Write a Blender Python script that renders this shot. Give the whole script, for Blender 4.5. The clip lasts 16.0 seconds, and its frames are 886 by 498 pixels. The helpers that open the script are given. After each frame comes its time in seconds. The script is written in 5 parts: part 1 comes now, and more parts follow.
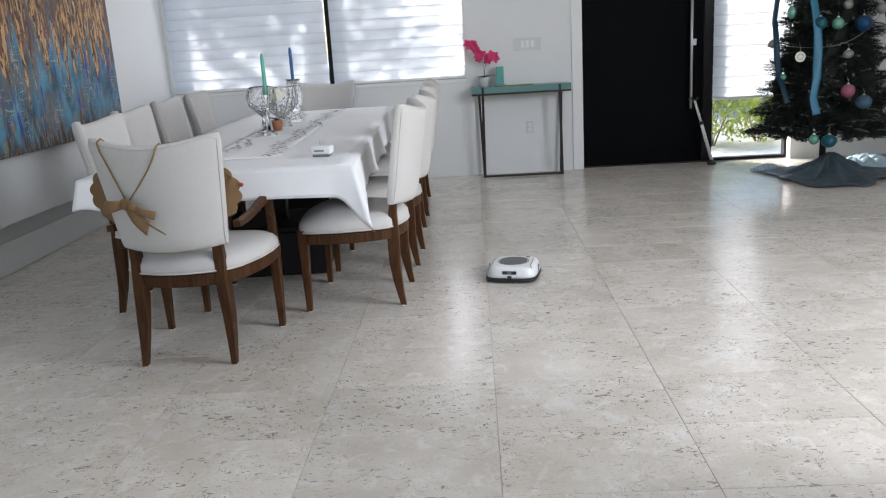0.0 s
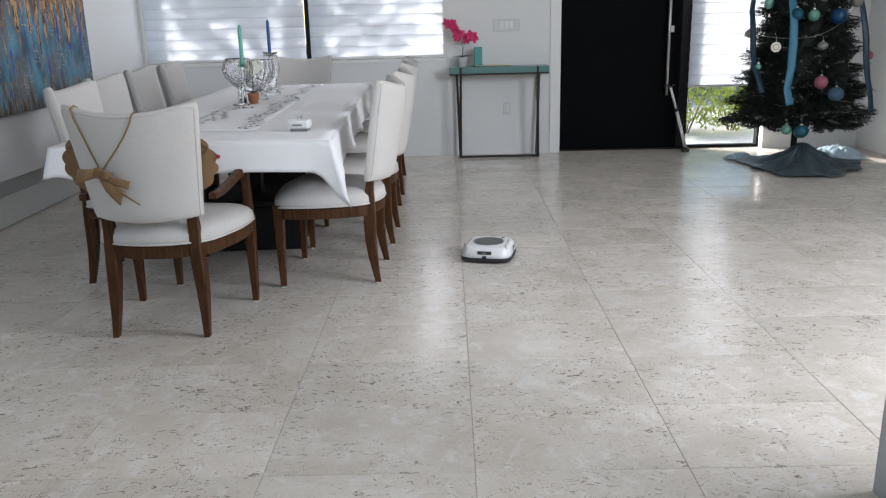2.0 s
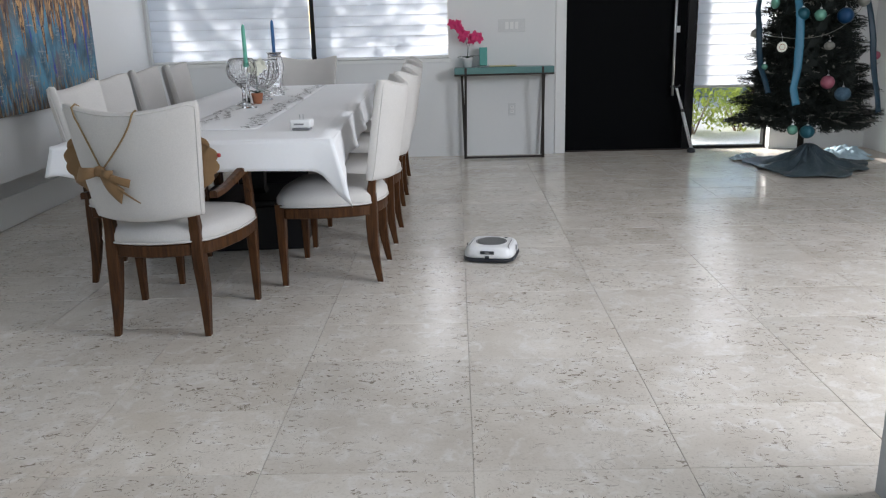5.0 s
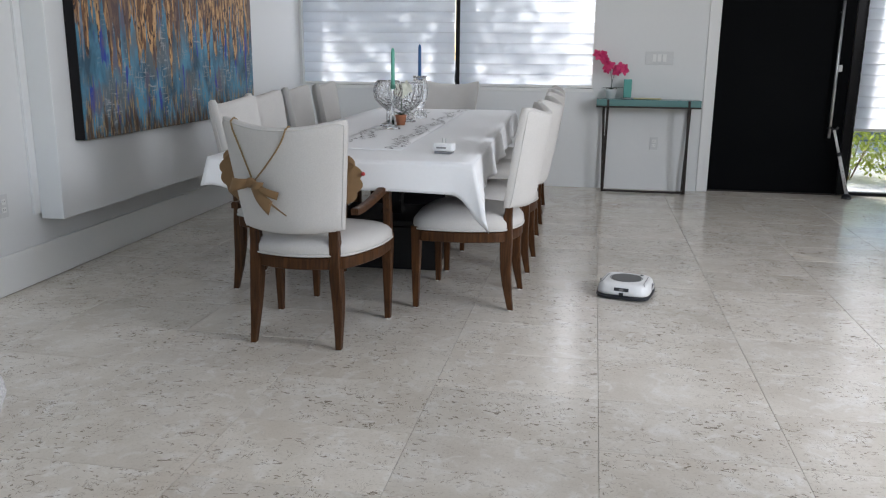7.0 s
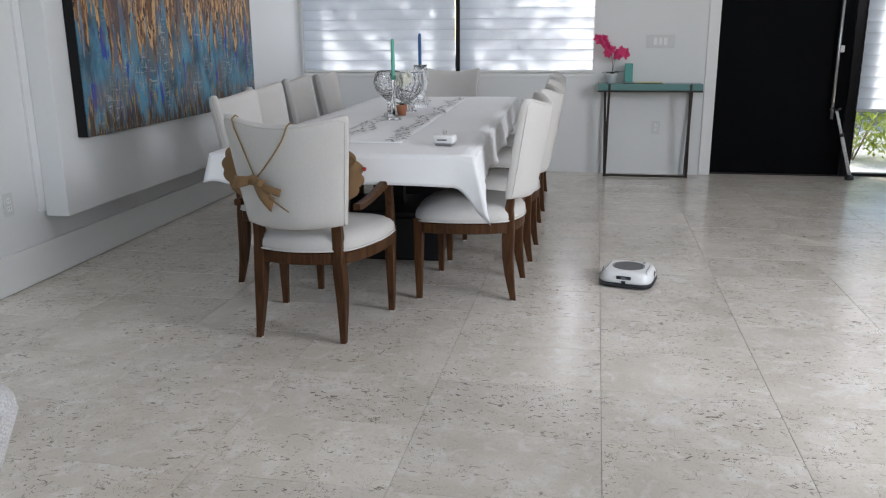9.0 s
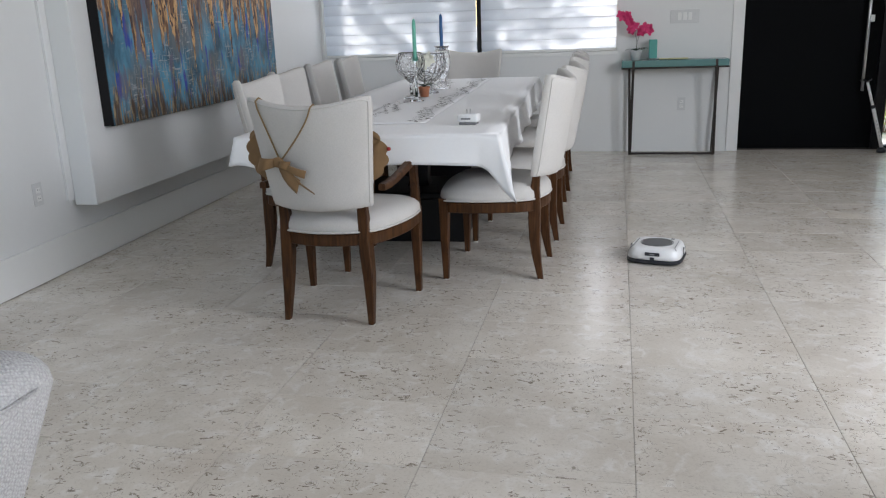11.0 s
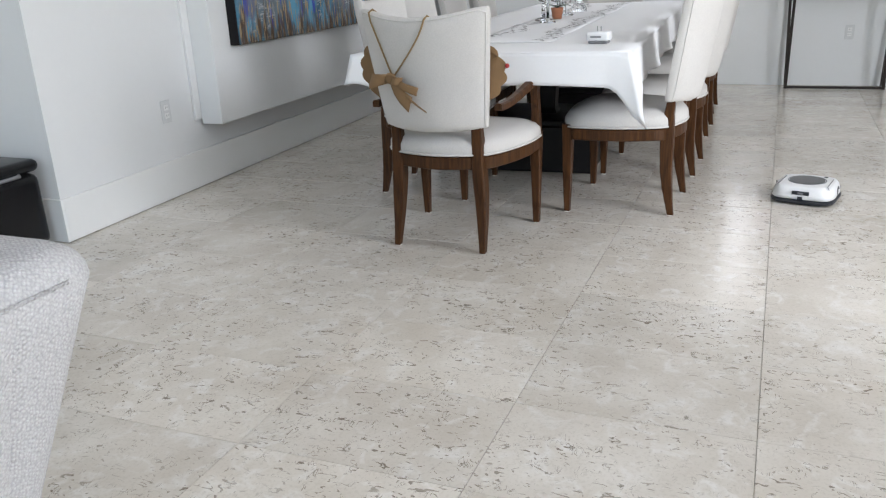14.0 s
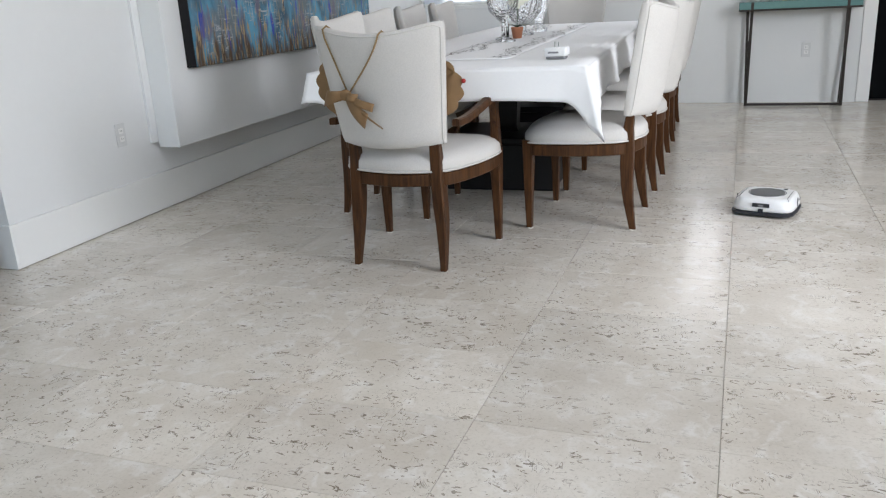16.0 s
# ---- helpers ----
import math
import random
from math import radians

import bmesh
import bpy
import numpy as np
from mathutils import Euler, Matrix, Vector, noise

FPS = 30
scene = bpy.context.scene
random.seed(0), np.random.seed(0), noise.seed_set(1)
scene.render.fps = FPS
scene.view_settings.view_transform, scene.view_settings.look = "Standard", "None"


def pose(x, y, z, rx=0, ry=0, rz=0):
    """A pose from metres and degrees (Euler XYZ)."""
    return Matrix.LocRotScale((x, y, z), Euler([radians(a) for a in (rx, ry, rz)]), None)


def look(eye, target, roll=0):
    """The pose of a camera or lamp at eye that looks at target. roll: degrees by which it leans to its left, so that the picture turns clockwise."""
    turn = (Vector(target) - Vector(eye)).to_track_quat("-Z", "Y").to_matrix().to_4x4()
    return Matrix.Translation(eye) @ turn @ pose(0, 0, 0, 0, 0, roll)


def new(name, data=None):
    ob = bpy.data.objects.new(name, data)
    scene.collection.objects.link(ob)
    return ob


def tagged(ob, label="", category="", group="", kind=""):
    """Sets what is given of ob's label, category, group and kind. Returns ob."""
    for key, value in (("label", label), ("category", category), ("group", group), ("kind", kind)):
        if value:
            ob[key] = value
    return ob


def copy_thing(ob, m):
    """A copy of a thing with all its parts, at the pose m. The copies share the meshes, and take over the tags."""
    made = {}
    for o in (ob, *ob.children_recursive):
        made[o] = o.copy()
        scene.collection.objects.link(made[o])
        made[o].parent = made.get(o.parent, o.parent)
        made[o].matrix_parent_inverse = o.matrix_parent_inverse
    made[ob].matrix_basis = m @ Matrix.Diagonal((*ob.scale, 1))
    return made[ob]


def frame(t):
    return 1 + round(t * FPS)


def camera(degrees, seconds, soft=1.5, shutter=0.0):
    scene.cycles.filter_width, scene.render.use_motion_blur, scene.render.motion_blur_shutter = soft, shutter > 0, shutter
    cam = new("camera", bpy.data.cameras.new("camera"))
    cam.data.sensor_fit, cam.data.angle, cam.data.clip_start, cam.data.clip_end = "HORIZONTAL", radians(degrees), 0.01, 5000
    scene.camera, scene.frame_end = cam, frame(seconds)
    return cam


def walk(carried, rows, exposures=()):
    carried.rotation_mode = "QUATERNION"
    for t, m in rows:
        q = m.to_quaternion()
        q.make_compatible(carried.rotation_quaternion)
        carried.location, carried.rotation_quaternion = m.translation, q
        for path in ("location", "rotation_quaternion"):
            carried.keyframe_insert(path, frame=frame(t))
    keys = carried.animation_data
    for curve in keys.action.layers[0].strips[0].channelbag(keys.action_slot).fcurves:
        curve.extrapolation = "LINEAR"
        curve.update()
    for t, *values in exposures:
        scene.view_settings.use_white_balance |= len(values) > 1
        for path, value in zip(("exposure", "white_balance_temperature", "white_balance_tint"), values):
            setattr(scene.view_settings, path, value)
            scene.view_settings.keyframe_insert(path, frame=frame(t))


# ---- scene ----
cam = camera(57.5, 16.0, soft=1.2)
PATH = [
    (0, (-0.03, 0.122, 1.254), (-0.122, 2.06, 0.769), -3.4),
    (0.5, (-0.055, 0.114, 1.257), (-0.103, 2.045, 0.739), -1.9),
    (1, (-0.064, 0.107, 1.258), (-0.119, 2.036, 0.734), -1.5),
    (1.5, (-0.063, 0.112, 1.252), (-0.092, 2.041, 0.724), -1.0),
    (2, (-0.054, 0.116, 1.246), (-0.076, 2.043, 0.712), -1.4),
    (2.5, (-0.04, 0.124, 1.236), (-0.074, 2.05, 0.696), -1.7),
    (3, (-0.036, 0.116, 1.236), (-0.069, 2.046, 0.711), -2.2),
    (5.5, (-0.027, 0.125, 1.229), (-0.075, 2.053, 0.7), -0.8),
    (6, (-0.034, 0.114, 1.236), (-0.094, 2.046, 0.721), 0.4),
    (6.5, (-0.049, 0.11, 1.242), (-0.169, 2.049, 0.766), 1.1),
    (7, (-0.076, 0.162, 1.23), (-0.422, 2.076, 0.766), 0.6),
    (7.5, (-0.056, 0.147, 1.254), (-0.389, 2.064, 0.792), -0.9),
    (8, (-0.051, 0.151, 1.257), (-0.32, 2.075, 0.782), -1.8),
    (8.5, (-0.064, 0.163, 1.259), (-0.377, 2.071, 0.748), -1.0),
    (9, (-0.065, 0.152, 1.279), (-0.42, 2.055, 0.773), -0.4),
    (11.5, (-0.078, 0.158, 1.24), (-0.5, 2.036, 0.696), -2.2),
    (12, (-0.081, 0.155, 1.243), (-0.517, 2.025, 0.683), -1.9),
    (12.5, (-0.052, 0.223, 1.202), (-0.595, 2.049, 0.591), -2.0),
    (13, (-0.043, 0.288, 1.178), (-0.721, 2.055, 0.532), -1.2),
    (13.5, (-0.027, 0.342, 1.146), (-0.726, 2.096, 0.486), -1.9),
    (14, (-0.034, 0.341, 1.135), (-0.761, 2.081, 0.47), -2.7),
    (14.5, (-0.033, 0.343, 1.15), (-0.77, 2.077, 0.478), -2.8),
    (15, (-0.042, 0.345, 1.133), (-0.775, 2.081, 0.461), -2.6),
    (15.5, (-0.027, 0.352, 1.117), (-0.74, 2.103, 0.463), -2.8),
    (16, (-0.003, 0.395, 1.084), (-0.672, 2.179, 0.477), -3.2),
]
walk(cam, [(t, look(eye, target, roll)) for t, eye, target, roll in PATH],
     [(0, 0.85, 6340, 12), (3, 0.70, 6340, 12), (7, 0.69, 6360, 12), (9, 0.69, 6390, 12), (12, 0.69, 6430, 12), (12.5, 0.91, 6440, 11), (13, 1.04, 6450, 11), (13.5, 1.09, 6450, 11), (14.5, 1.22, 6450, 11), (16, 1.13, 6450, 11)])


# ---- world, sun, lights ----
world = bpy.data.worlds.new("World")
scene.world = world
world.use_nodes = True
wn = world.node_tree
sky = wn.nodes.new("ShaderNodeTexSky")
sky.sky_type = 'NISHITA'
sky.sun_disc = False
sky.sun_elevation = radians(22)
sky.sun_rotation = radians(-46.5)
wn.nodes["Background"].inputs[1].default_value = 0.15
wn.links.new(sky.outputs[0], wn.nodes["Background"].inputs[0])

sun_data = bpy.data.lights.new("sun", 'SUN')
sun_data.energy = 5.0
sun_data.angle = radians(0.6)
sun_data.color = (1.0, 0.96, 0.90)
sun = new("sun", sun_data)
SUN_EL, SUN_AZ = radians(22), radians(-46.5)
sun.matrix_world = look((-4, 14, 9), (-4 - 10 * math.sin(SUN_AZ) * math.cos(SUN_EL), 14 - 10 * math.cos(SUN_AZ) * math.cos(SUN_EL), 9 - 10 * math.sin(SUN_EL)))


def window_lamp(name, eye, target, w, h, power, col=(0.955, 0.968, 1.0)):
    d = bpy.data.lights.new(name, 'AREA')
    d.shape, d.size, d.size_y, d.energy, d.color = 'RECTANGLE', w, h, power, col
    ob = new(name, d)
    ob.matrix_world = look(eye, target)
    return ob


# daylight in the glazed openings behind and beside the viewer
window_lamp("south_window_light", (-0.6, -2.90, 2.85), (0.2, 3, 1.2), 4.4, 2.0, 6.5)
window_lamp("east_window_light", (3.88, 1.4, 2.3), (0, 1.6, 0.6), 3.0, 1.9, 132)
# daylight in the two front windows
window_lamp("front_window_light", (-1.5, 7.99, 1.75), (-1.5, 2.0, 1.2), 2.8, 1.2, 4)


# ---- material helpers ----
def mat(name, color, rough=0.6, metal=0.0, noise_scale=8.0, var=0.06, bump=0.0, bump_scale=200.0, fine=60.0, fine_var=0.04, coords="Object", **extra):
    m = bpy.data.materials.new(name)
    m.use_nodes = True
    n, l = m.node_tree.nodes, m.node_tree.links
    b = n["Principled BSDF"]
    b.inputs["Roughness"].default_value = rough
    b.inputs["Metallic"].default_value = metal
    for k, v in extra.items():
        b.inputs[k.replace("_", " ")].default_value = v
    tc = n.new("ShaderNodeTexCoord")
    n1 = n.new("ShaderNodeTexNoise")
    n1.inputs["Scale"].default_value = noise_scale
    n1.inputs["Detail"].default_value = 4
    n2 = n.new("ShaderNodeTexNoise")
    n2.inputs["Scale"].default_value = fine
    n2.inputs["Detail"].default_value = 2
    l.new(tc.outputs[coords], n1.inputs["Vector"])
    l.new(tc.outputs[coords], n2.inputs["Vector"])
    mix = n.new("ShaderNodeMix")
    mix.data_type = 'RGBA'
    mix.inputs["A"].default_value = (*[c * (1 - var) for c in color], 1)
    mix.inputs["B"].default_value = (*[min(1, c * (1 + var)) for c in color], 1)
    l.new(n1.outputs["Fac"], mix.inputs["Factor"])
    mix2 = n.new("ShaderNodeMix")
    mix2.data_type = 'RGBA'
    mix2.blend_type = 'MULTIPLY'
    mix2.inputs["Factor"].default_value = 1.0
    ramp = n.new("ShaderNodeMapRange")
    ramp.inputs["To Min"].default_value = 1 - fine_var * 2
    ramp.inputs["To Max"].default_value = 1 + fine_var
    l.new(n2.outputs["Fac"], ramp.inputs["Value"])
    l.new(mix.outputs["Result"], mix2.inputs["A"])
    l.new(ramp.outputs["Result"], mix2.inputs["B"])
    l.new(mix2.outputs["Result"], b.inputs["Base Color"])
    if bump:
        n3 = n.new("ShaderNodeTexNoise")
        n3.inputs["Scale"].default_value = bump_scale
        n3.inputs["Detail"].default_value = 3
        l.new(tc.outputs[coords], n3.inputs["Vector"])
        bp = n.new("ShaderNodeBump")
        bp.inputs["Strength"].default_value = bump
        bp.inputs["Distance"].default_value = 0.002
        l.new(n3.outputs["Fac"], bp.inputs["Height"])
        l.new(bp.outputs["Normal"], b.inputs["Normal"])
    return m


def wood_mat(name, dark, light, rough=0.4):
    m = mat(name, light, rough, var=0.0, Specular_IOR_Level=0.22)
    n, l = m.node_tree.nodes, m.node_tree.links
    b = n["Principled BSDF"]
    tc = n.new("ShaderNodeTexCoord")
    mp = n.new("ShaderNodeMapping")
    mp.inputs["Scale"].default_value = (40, 40, 3.0)
    tx = n.new("ShaderNodeTexNoise")
    tx.inputs["Scale"].default_value = 2.0
    tx.inputs["Detail"].default_value = 6
    tx.inputs["Distortion"].default_value = 0.8
    cr = n.new("ShaderNodeValToRGB")
    cr.color_ramp.elements[0].position, cr.color_ramp.elements[0].color = 0.3, (*dark, 1)
    cr.color_ramp.elements[1].position, cr.color_ramp.elements[1].color = 0.72, (*light, 1)
    l.new(tc.outputs["Object"], mp.inputs["Vector"])
    l.new(mp.outputs["Vector"], tx.inputs["Vector"])
    l.new(tx.outputs["Fac"], cr.inputs["Fac"])
    l.new(cr.outputs["Color"], b.inputs["Base Color"])
    return m


def weave(m, scale=900.0, strength=0.25):
    """Adds a fine cloth weave to the relief of a material."""
    n, l = m.node_tree.nodes, m.node_tree.links
    tc = n.new("ShaderNodeTexCoord")
    w1, w2 = n.new("ShaderNodeTexWave"), n.new("ShaderNodeTexWave")
    w1.bands_direction, w2.bands_direction = 'X', 'Z'
    for w in (w1, w2):
        w.inputs["Scale"].default_value = scale / 6.28
        w.inputs["Distortion"].default_value = 1.5
        w.inputs["Detail"].default_value = 1.0
        l.new(tc.outputs["Object"], w.inputs["Vector"])
    ad = n.new("ShaderNodeMath")
    ad.operation = 'ADD'
    l.new(w1.outputs["Fac"], ad.inputs[0])
    l.new(w2.outputs["Fac"], ad.inputs[1])
    bp = n.new("ShaderNodeBump")
    bp.inputs["Strength"].default_value = strength
    bp.inputs["Distance"].default_value = 0.001
    l.new(ad.outputs[0], bp.inputs["Height"])
    l.new(bp.outputs["Normal"], n["Principled BSDF"].inputs["Normal"])
    return m


def limestone(name):
    m = bpy.data.materials.new(name)
    m.use_nodes = True
    n, l = m.node_tree.nodes, m.node_tree.links
    b = n["Principled BSDF"]
    geo = n.new("ShaderNodeNewGeometry")
    info = n.new("ShaderNodeObjectInfo")
    off = n.new("ShaderNodeVectorMath")
    off.operation = 'MULTIPLY_ADD'
    off.inputs[1].default_value = (37.0, 91.0, 13.0)
    comb = n.new("ShaderNodeCombineXYZ")
    for i in range(3):
        l.new(info.outputs["Random"], comb.inputs[i])
    l.new(comb.outputs[0], off.inputs[0])
    l.new(geo.outputs["Position"], off.inputs[2])
    P = off.outputs[0]

    def noise_tex(scale, detail, dist, vec=P):
        t = n.new("ShaderNodeTexNoise")
        t.inputs["Scale"].default_value = scale
        t.inputs["Detail"].default_value = detail
        t.inputs["Distortion"].default_value = dist
        l.new(vec, t.inputs["Vector"])
        return t.outputs["Fac"]

    def rng(v, a, z, c=0.0, d=1.0):
        t = n.new("ShaderNodeMapRange")
        t.inputs["From Min"].default_value, t.inputs["From Max"].default_value = a, z
        t.inputs["To Min"].default_value, t.inputs["To Max"].default_value = c, d
        l.new(v, t.inputs["Value"])
        return t.outputs["Result"]

    def mul(a, c):
        t = n.new("ShaderNodeMath")
        t.operation = 'MULTIPLY'
        l.new(a, t.inputs[0])
        if isinstance(c, float):
            t.inputs[1].default_value = c
        else:
            l.new(c, t.inputs[1])
        return t.outputs[0]

    def mixc(f, a, c):
        t = n.new("ShaderNodeMix")
        t.data_type = 'RGBA'
        l.new(f, t.inputs["Factor"])
        if isinstance(a, tuple):
            t.inputs["A"].default_value = (*a, 1)
        else:
            l.new(a, t.inputs["A"])
        t.inputs["B"].default_value = (*c, 1)
        return t.outputs["Result"]

    # clouded ground, paler shells, ochre stains, dark fossil flecks
    base = mixc(rng(noise_tex(4.0, 10, 0.2), 0.30, 0.70), (0.575, 0.525, 0.455), (0.695, 0.655, 0.59))
    base = mixc(mul(rng(noise_tex(13, 10, 1.1), 0.52, 0.68), 0.55), base, (0.775, 0.76, 0.73))
    base = mixc(mul(rng(noise_tex(2.1, 5, 0.6), 0.52, 0.75), 0.40), base, (0.50, 0.45, 0.37))
    mp = n.new("ShaderNodeMapping")
    mp.inputs["Scale"].default_value = (0.50, 1.0, 1.0)
    mp.inputs["Rotation"].default_value = (0, 0, 0.5)
    l.new(P, mp.inputs["Vector"])
    flecks = rng(noise_tex(50, 3.5, 1.5, mp.outputs[0]), 0.622, 0.655)
    mp2 = n.new("ShaderNodeMapping")
    mp2.inputs["Scale"].default_value = (1.0, 0.40, 1.0)
    mp2.inputs["Rotation"].default_value = (0, 0, 0.9)
    l.new(P, mp2.inputs["Vector"])
    curl = noise_tex(46, 2.0, 1.4, mp2.outputs[0])
    flecks2 = mul(mul(rng(curl, 0.515, 0.530), rng(curl, 0.548, 0.563, 1.0, 0.0)), rng(noise_tex(19, 3, 0.8), 0.54, 0.60))
    where = rng(noise_tex(2.6, 5, 0.7), 0.36, 0.56, 0.10, 1.0)
    f = mul(flecks, where)
    base = mixc(mul(f, 0.80), base, (0.15, 0.115, 0.08))
    f2 = mul(flecks2, where)
    base = mixc(mul(f2, 0.75), base, (0.16, 0.125, 0.09))
    base = mixc(mul(rng(noise_tex(110, 4, 0.5), 0.5, 0.70), 0.30), base, (0.43, 0.385, 0.32))
    tone = n.new("ShaderNodeMix")
    tone.data_type = 'RGBA'
    tone.blend_type = 'MULTIPLY'
    tone.inputs["Factor"].default_value = 1.0
    l.new(base, tone.inputs["A"])
    l.new(rng(info.outputs["Random"], 0, 1, 0.99, 1.10), tone.inputs["B"])
    l.new(tone.outputs["Result"], b.inputs["Base Color"])
    l.new(rng(noise_tex(2.2, 5, 0.5), 0.3, 0.7, 0.14, 0.27), b.inputs["Roughness"])
    b.inputs["Specular IOR Level"].default_value = 0.5
    bp = n.new("ShaderNodeBump")
    bp.inputs["Strength"].default_value = 0.25
    bp.inputs["Distance"].default_value = 0.0012
    bp.invert = True
    l.new(f, bp.inputs["Height"])
    bp2 = n.new("ShaderNodeBump")
    bp2.inputs["Strength"].default_value = 0.15
    bp2.inputs["Distance"].default_value = 0.004
    l.new(noise_tex(7.0, 2, 0.0), bp2.inputs["Height"])
    l.new(bp.outputs["Normal"], bp2.inputs["Normal"])
    l.new(bp2.outputs["Normal"], b.inputs["Normal"])
    return m


def glass_mat(name, color=(1, 1, 1), rough=0.02, ior=1.48):
    m = bpy.data.materials.new(name)
    m.use_nodes = True
    b = m.node_tree.nodes["Principled BSDF"]
    b.inputs["Base Color"].default_value = (*color, 1)
    b.inputs["Roughness"].default_value = rough
    b.inputs["IOR"].default_value = ior
    b.inputs["Transmission Weight"].default_value = 1.0
    return m


def shade_cloth(name, color, trans):
    """Sheer roller-shade fabric: part diffuse, part translucent."""
    m = mat(name, color, 0.9, noise_scale=3, var=0.03, fine=300, fine_var=0.03)
    n, l = m.node_tree.nodes, m.node_tree.links
    out = n["Material Output"]
    tr = n.new("ShaderNodeBsdfTranslucent")
    tr.inputs["Color"].default_value = (*color, 1)
    mx = n.new("ShaderNodeMixShader")
    mx.inputs[0].default_value = trans
    l.new(n["Principled BSDF"].outputs[0], mx.inputs[1])
    l.new(tr.outputs[0], mx.inputs[2])
    l.new(mx.outputs[0], out.inputs["Surface"])
    return m


def canvas_mat(name):
    """Abstract canvas: vertical drips of ochre and brown over blue, darker towards the foot."""
    m = bpy.data.materials.new(name)
    m.use_nodes = True
    n, l = m.node_tree.nodes, m.node_tree.links
    b = n["Principled BSDF"]
    b.inputs["Roughness"].default_value = 0.55
    b.inputs["Specular IOR Level"].default_value = 0.3
    tc = n.new("ShaderNodeTexCoord")
    sep = n.new("ShaderNodeSeparateXYZ")
    l.new(tc.outputs["Object"], sep.inputs[0])

    def noise_tex(sc, scale=1.0, detail=4, dist=0.0):
        mp = n.new("ShaderNodeMapping")
        mp.inputs["Scale"].default_value = sc
        l.new(tc.outputs["Object"], mp.inputs["Vector"])
        t = n.new("ShaderNodeTexNoise")
        t.inputs["Scale"].default_value = scale
        t.inputs["Detail"].default_value = detail
        t.inputs["Distortion"].default_value = dist
        l.new(mp.outputs[0], t.inputs["Vector"])
        return t.outputs["Fac"]

    def op(kind, a, c):
        t = n.new("ShaderNodeMath")
        t.operation = kind
        for i, v in enumerate((a, c)):
            if isinstance(v, (int, float)):
                t.inputs[i].default_value = v
            else:
                l.new(v, t.inputs[i])
        return t.outputs[0]

    def ramp(v, a, z):
        t = n.new("ShaderNodeMapRange")
        t.inputs["From Min"].default_value, t.inputs["From Max"].default_value = a, z
        l.new(v, t.inputs["Value"])
        return t.outputs["Result"]

    def mixc(f, a, c):
        t = n.new("ShaderNodeMix")
        t.data_type = 'RGBA'
        l.new(f, t.inputs["Factor"])
        for key, v in (("A", a), ("B", c)):
            if isinstance(v, tuple):
                t.inputs[key].default_value = (*v, 1)
            else:
                l.new(v, t.inputs[key])
        return t.outputs["Result"]

    h = sep.outputs["Z"]          # height over the canvas foot, metres
    blue = mixc(ramp(noise_tex((1, 4.5, 2.2), 1.7, 7, 0.35), 0.38, 0.62), (0.026, 0.075, 0.115), (0.085, 0.27, 0.40))
    blue = mixc(op('MULTIPLY', ramp(noise_tex((1, 2.6, 2.2), 1.4, 5, 0.4), 0.50, 0.62), 0.75), blue, (0.13, 0.14, 0.145))
    # pale scratches both ways, gathered in patches
    patch = ramp(noise_tex((1, 4, 4), 1.2, 3, 0.2), 0.46, 0.60)
    upright = ramp(noise_tex((1, 90, 9), 1.0, 5, 0.3), 0.57, 0.62)
    across = ramp(noise_tex((1, 10, 80), 1.0, 5, 0.3), 0.58, 0.63)
    blue = mixc(op('MULTIPLY', op('MULTIPLY', op('MAXIMUM', upright, across), patch), 0.8), blue, (0.36, 0.37, 0.37))
    blue = mixc(op('MULTIPLY', ramp(noise_tex((1, 9, 2.0), 1.5, 3, 0.1), 0.62, 0.67), 0.9), blue, (0.02, 0.04, 0.33))
    blue = mixc(op('MULTIPLY', ramp(noise_tex((1, 7, 2.5), 1.3, 5, 0.2), 0.58, 0.66), 0.75), blue, (0.13, 0.10, 0.15))
    # brown foot
    foot = op('ADD', op('MULTIPLY', op('SUBTRACT', 0.20, h), 1.2), op('MULTIPLY', noise_tex((1, 16, 3.0), 1.4, 8, 0.2), 1.25))
    col = mixc(ramp(foot, 0.71, 0.90), blue, (0.085, 0.05, 0.027))
    col = mixc(op('MULTIPLY', ramp(noise_tex((1, 60, 9), 1.0, 6, 0.3), 0.56, 0.61), ramp(op('SUBTRACT', 0.38, h), 0.0, 0.2)), col, (0.30, 0.22, 0.12))
    # hanging ochre drips: long thin streaks ending at uneven heights
    reach = op('ADD', op('MULTIPLY', op('SUBTRACT', h, 0.56), 2.1), op('MULTIPLY', op('SUBTRACT', noise_tex((1, 15, 0.55), 1.0, 2.5, 0.1), 0.5), 3.4))
    reach = op('ADD', reach, op('MULTIPLY', op('SUBTRACT', noise_tex((1, 50, 9), 1.0, 4, 0.5), 0.5), 0.9))
    ochre = mixc(ramp(noise_tex((1, 30, 6.5), 1.0, 8, 0.7), 0.44, 0.57), (0.15, 0.068, 0.028), (0.60, 0.345, 0.14))
    ochre = mixc(ramp(noise_tex((1, 40, 12), 1.0, 6, 0.8), 0.545, 0.585), ochre, (0.045, 0.025, 0.022))
    ochre = mixc(op('MULTIPLY', ramp(noise_tex((1, 8, 2.2), 1.0, 6, 0.5), 0.50, 0.60), 0.85), ochre, (0.095, 0.062, 0.06))
    ochre = mixc(op('MULTIPLY', ramp(noise_tex((1, 26, 1.2), 1.0, 3, 0.1), 0.62, 0.68), 0.8), ochre, (0.06, 0.18, 0.30))
    col = mixc(ramp(reach, 0.02, 0.10), col, ochre)
    l.new(col, b.inputs["Base Color"])
    bp = n.new("ShaderNodeBump")
    bp.inputs["Strength"].default_value = 0.5
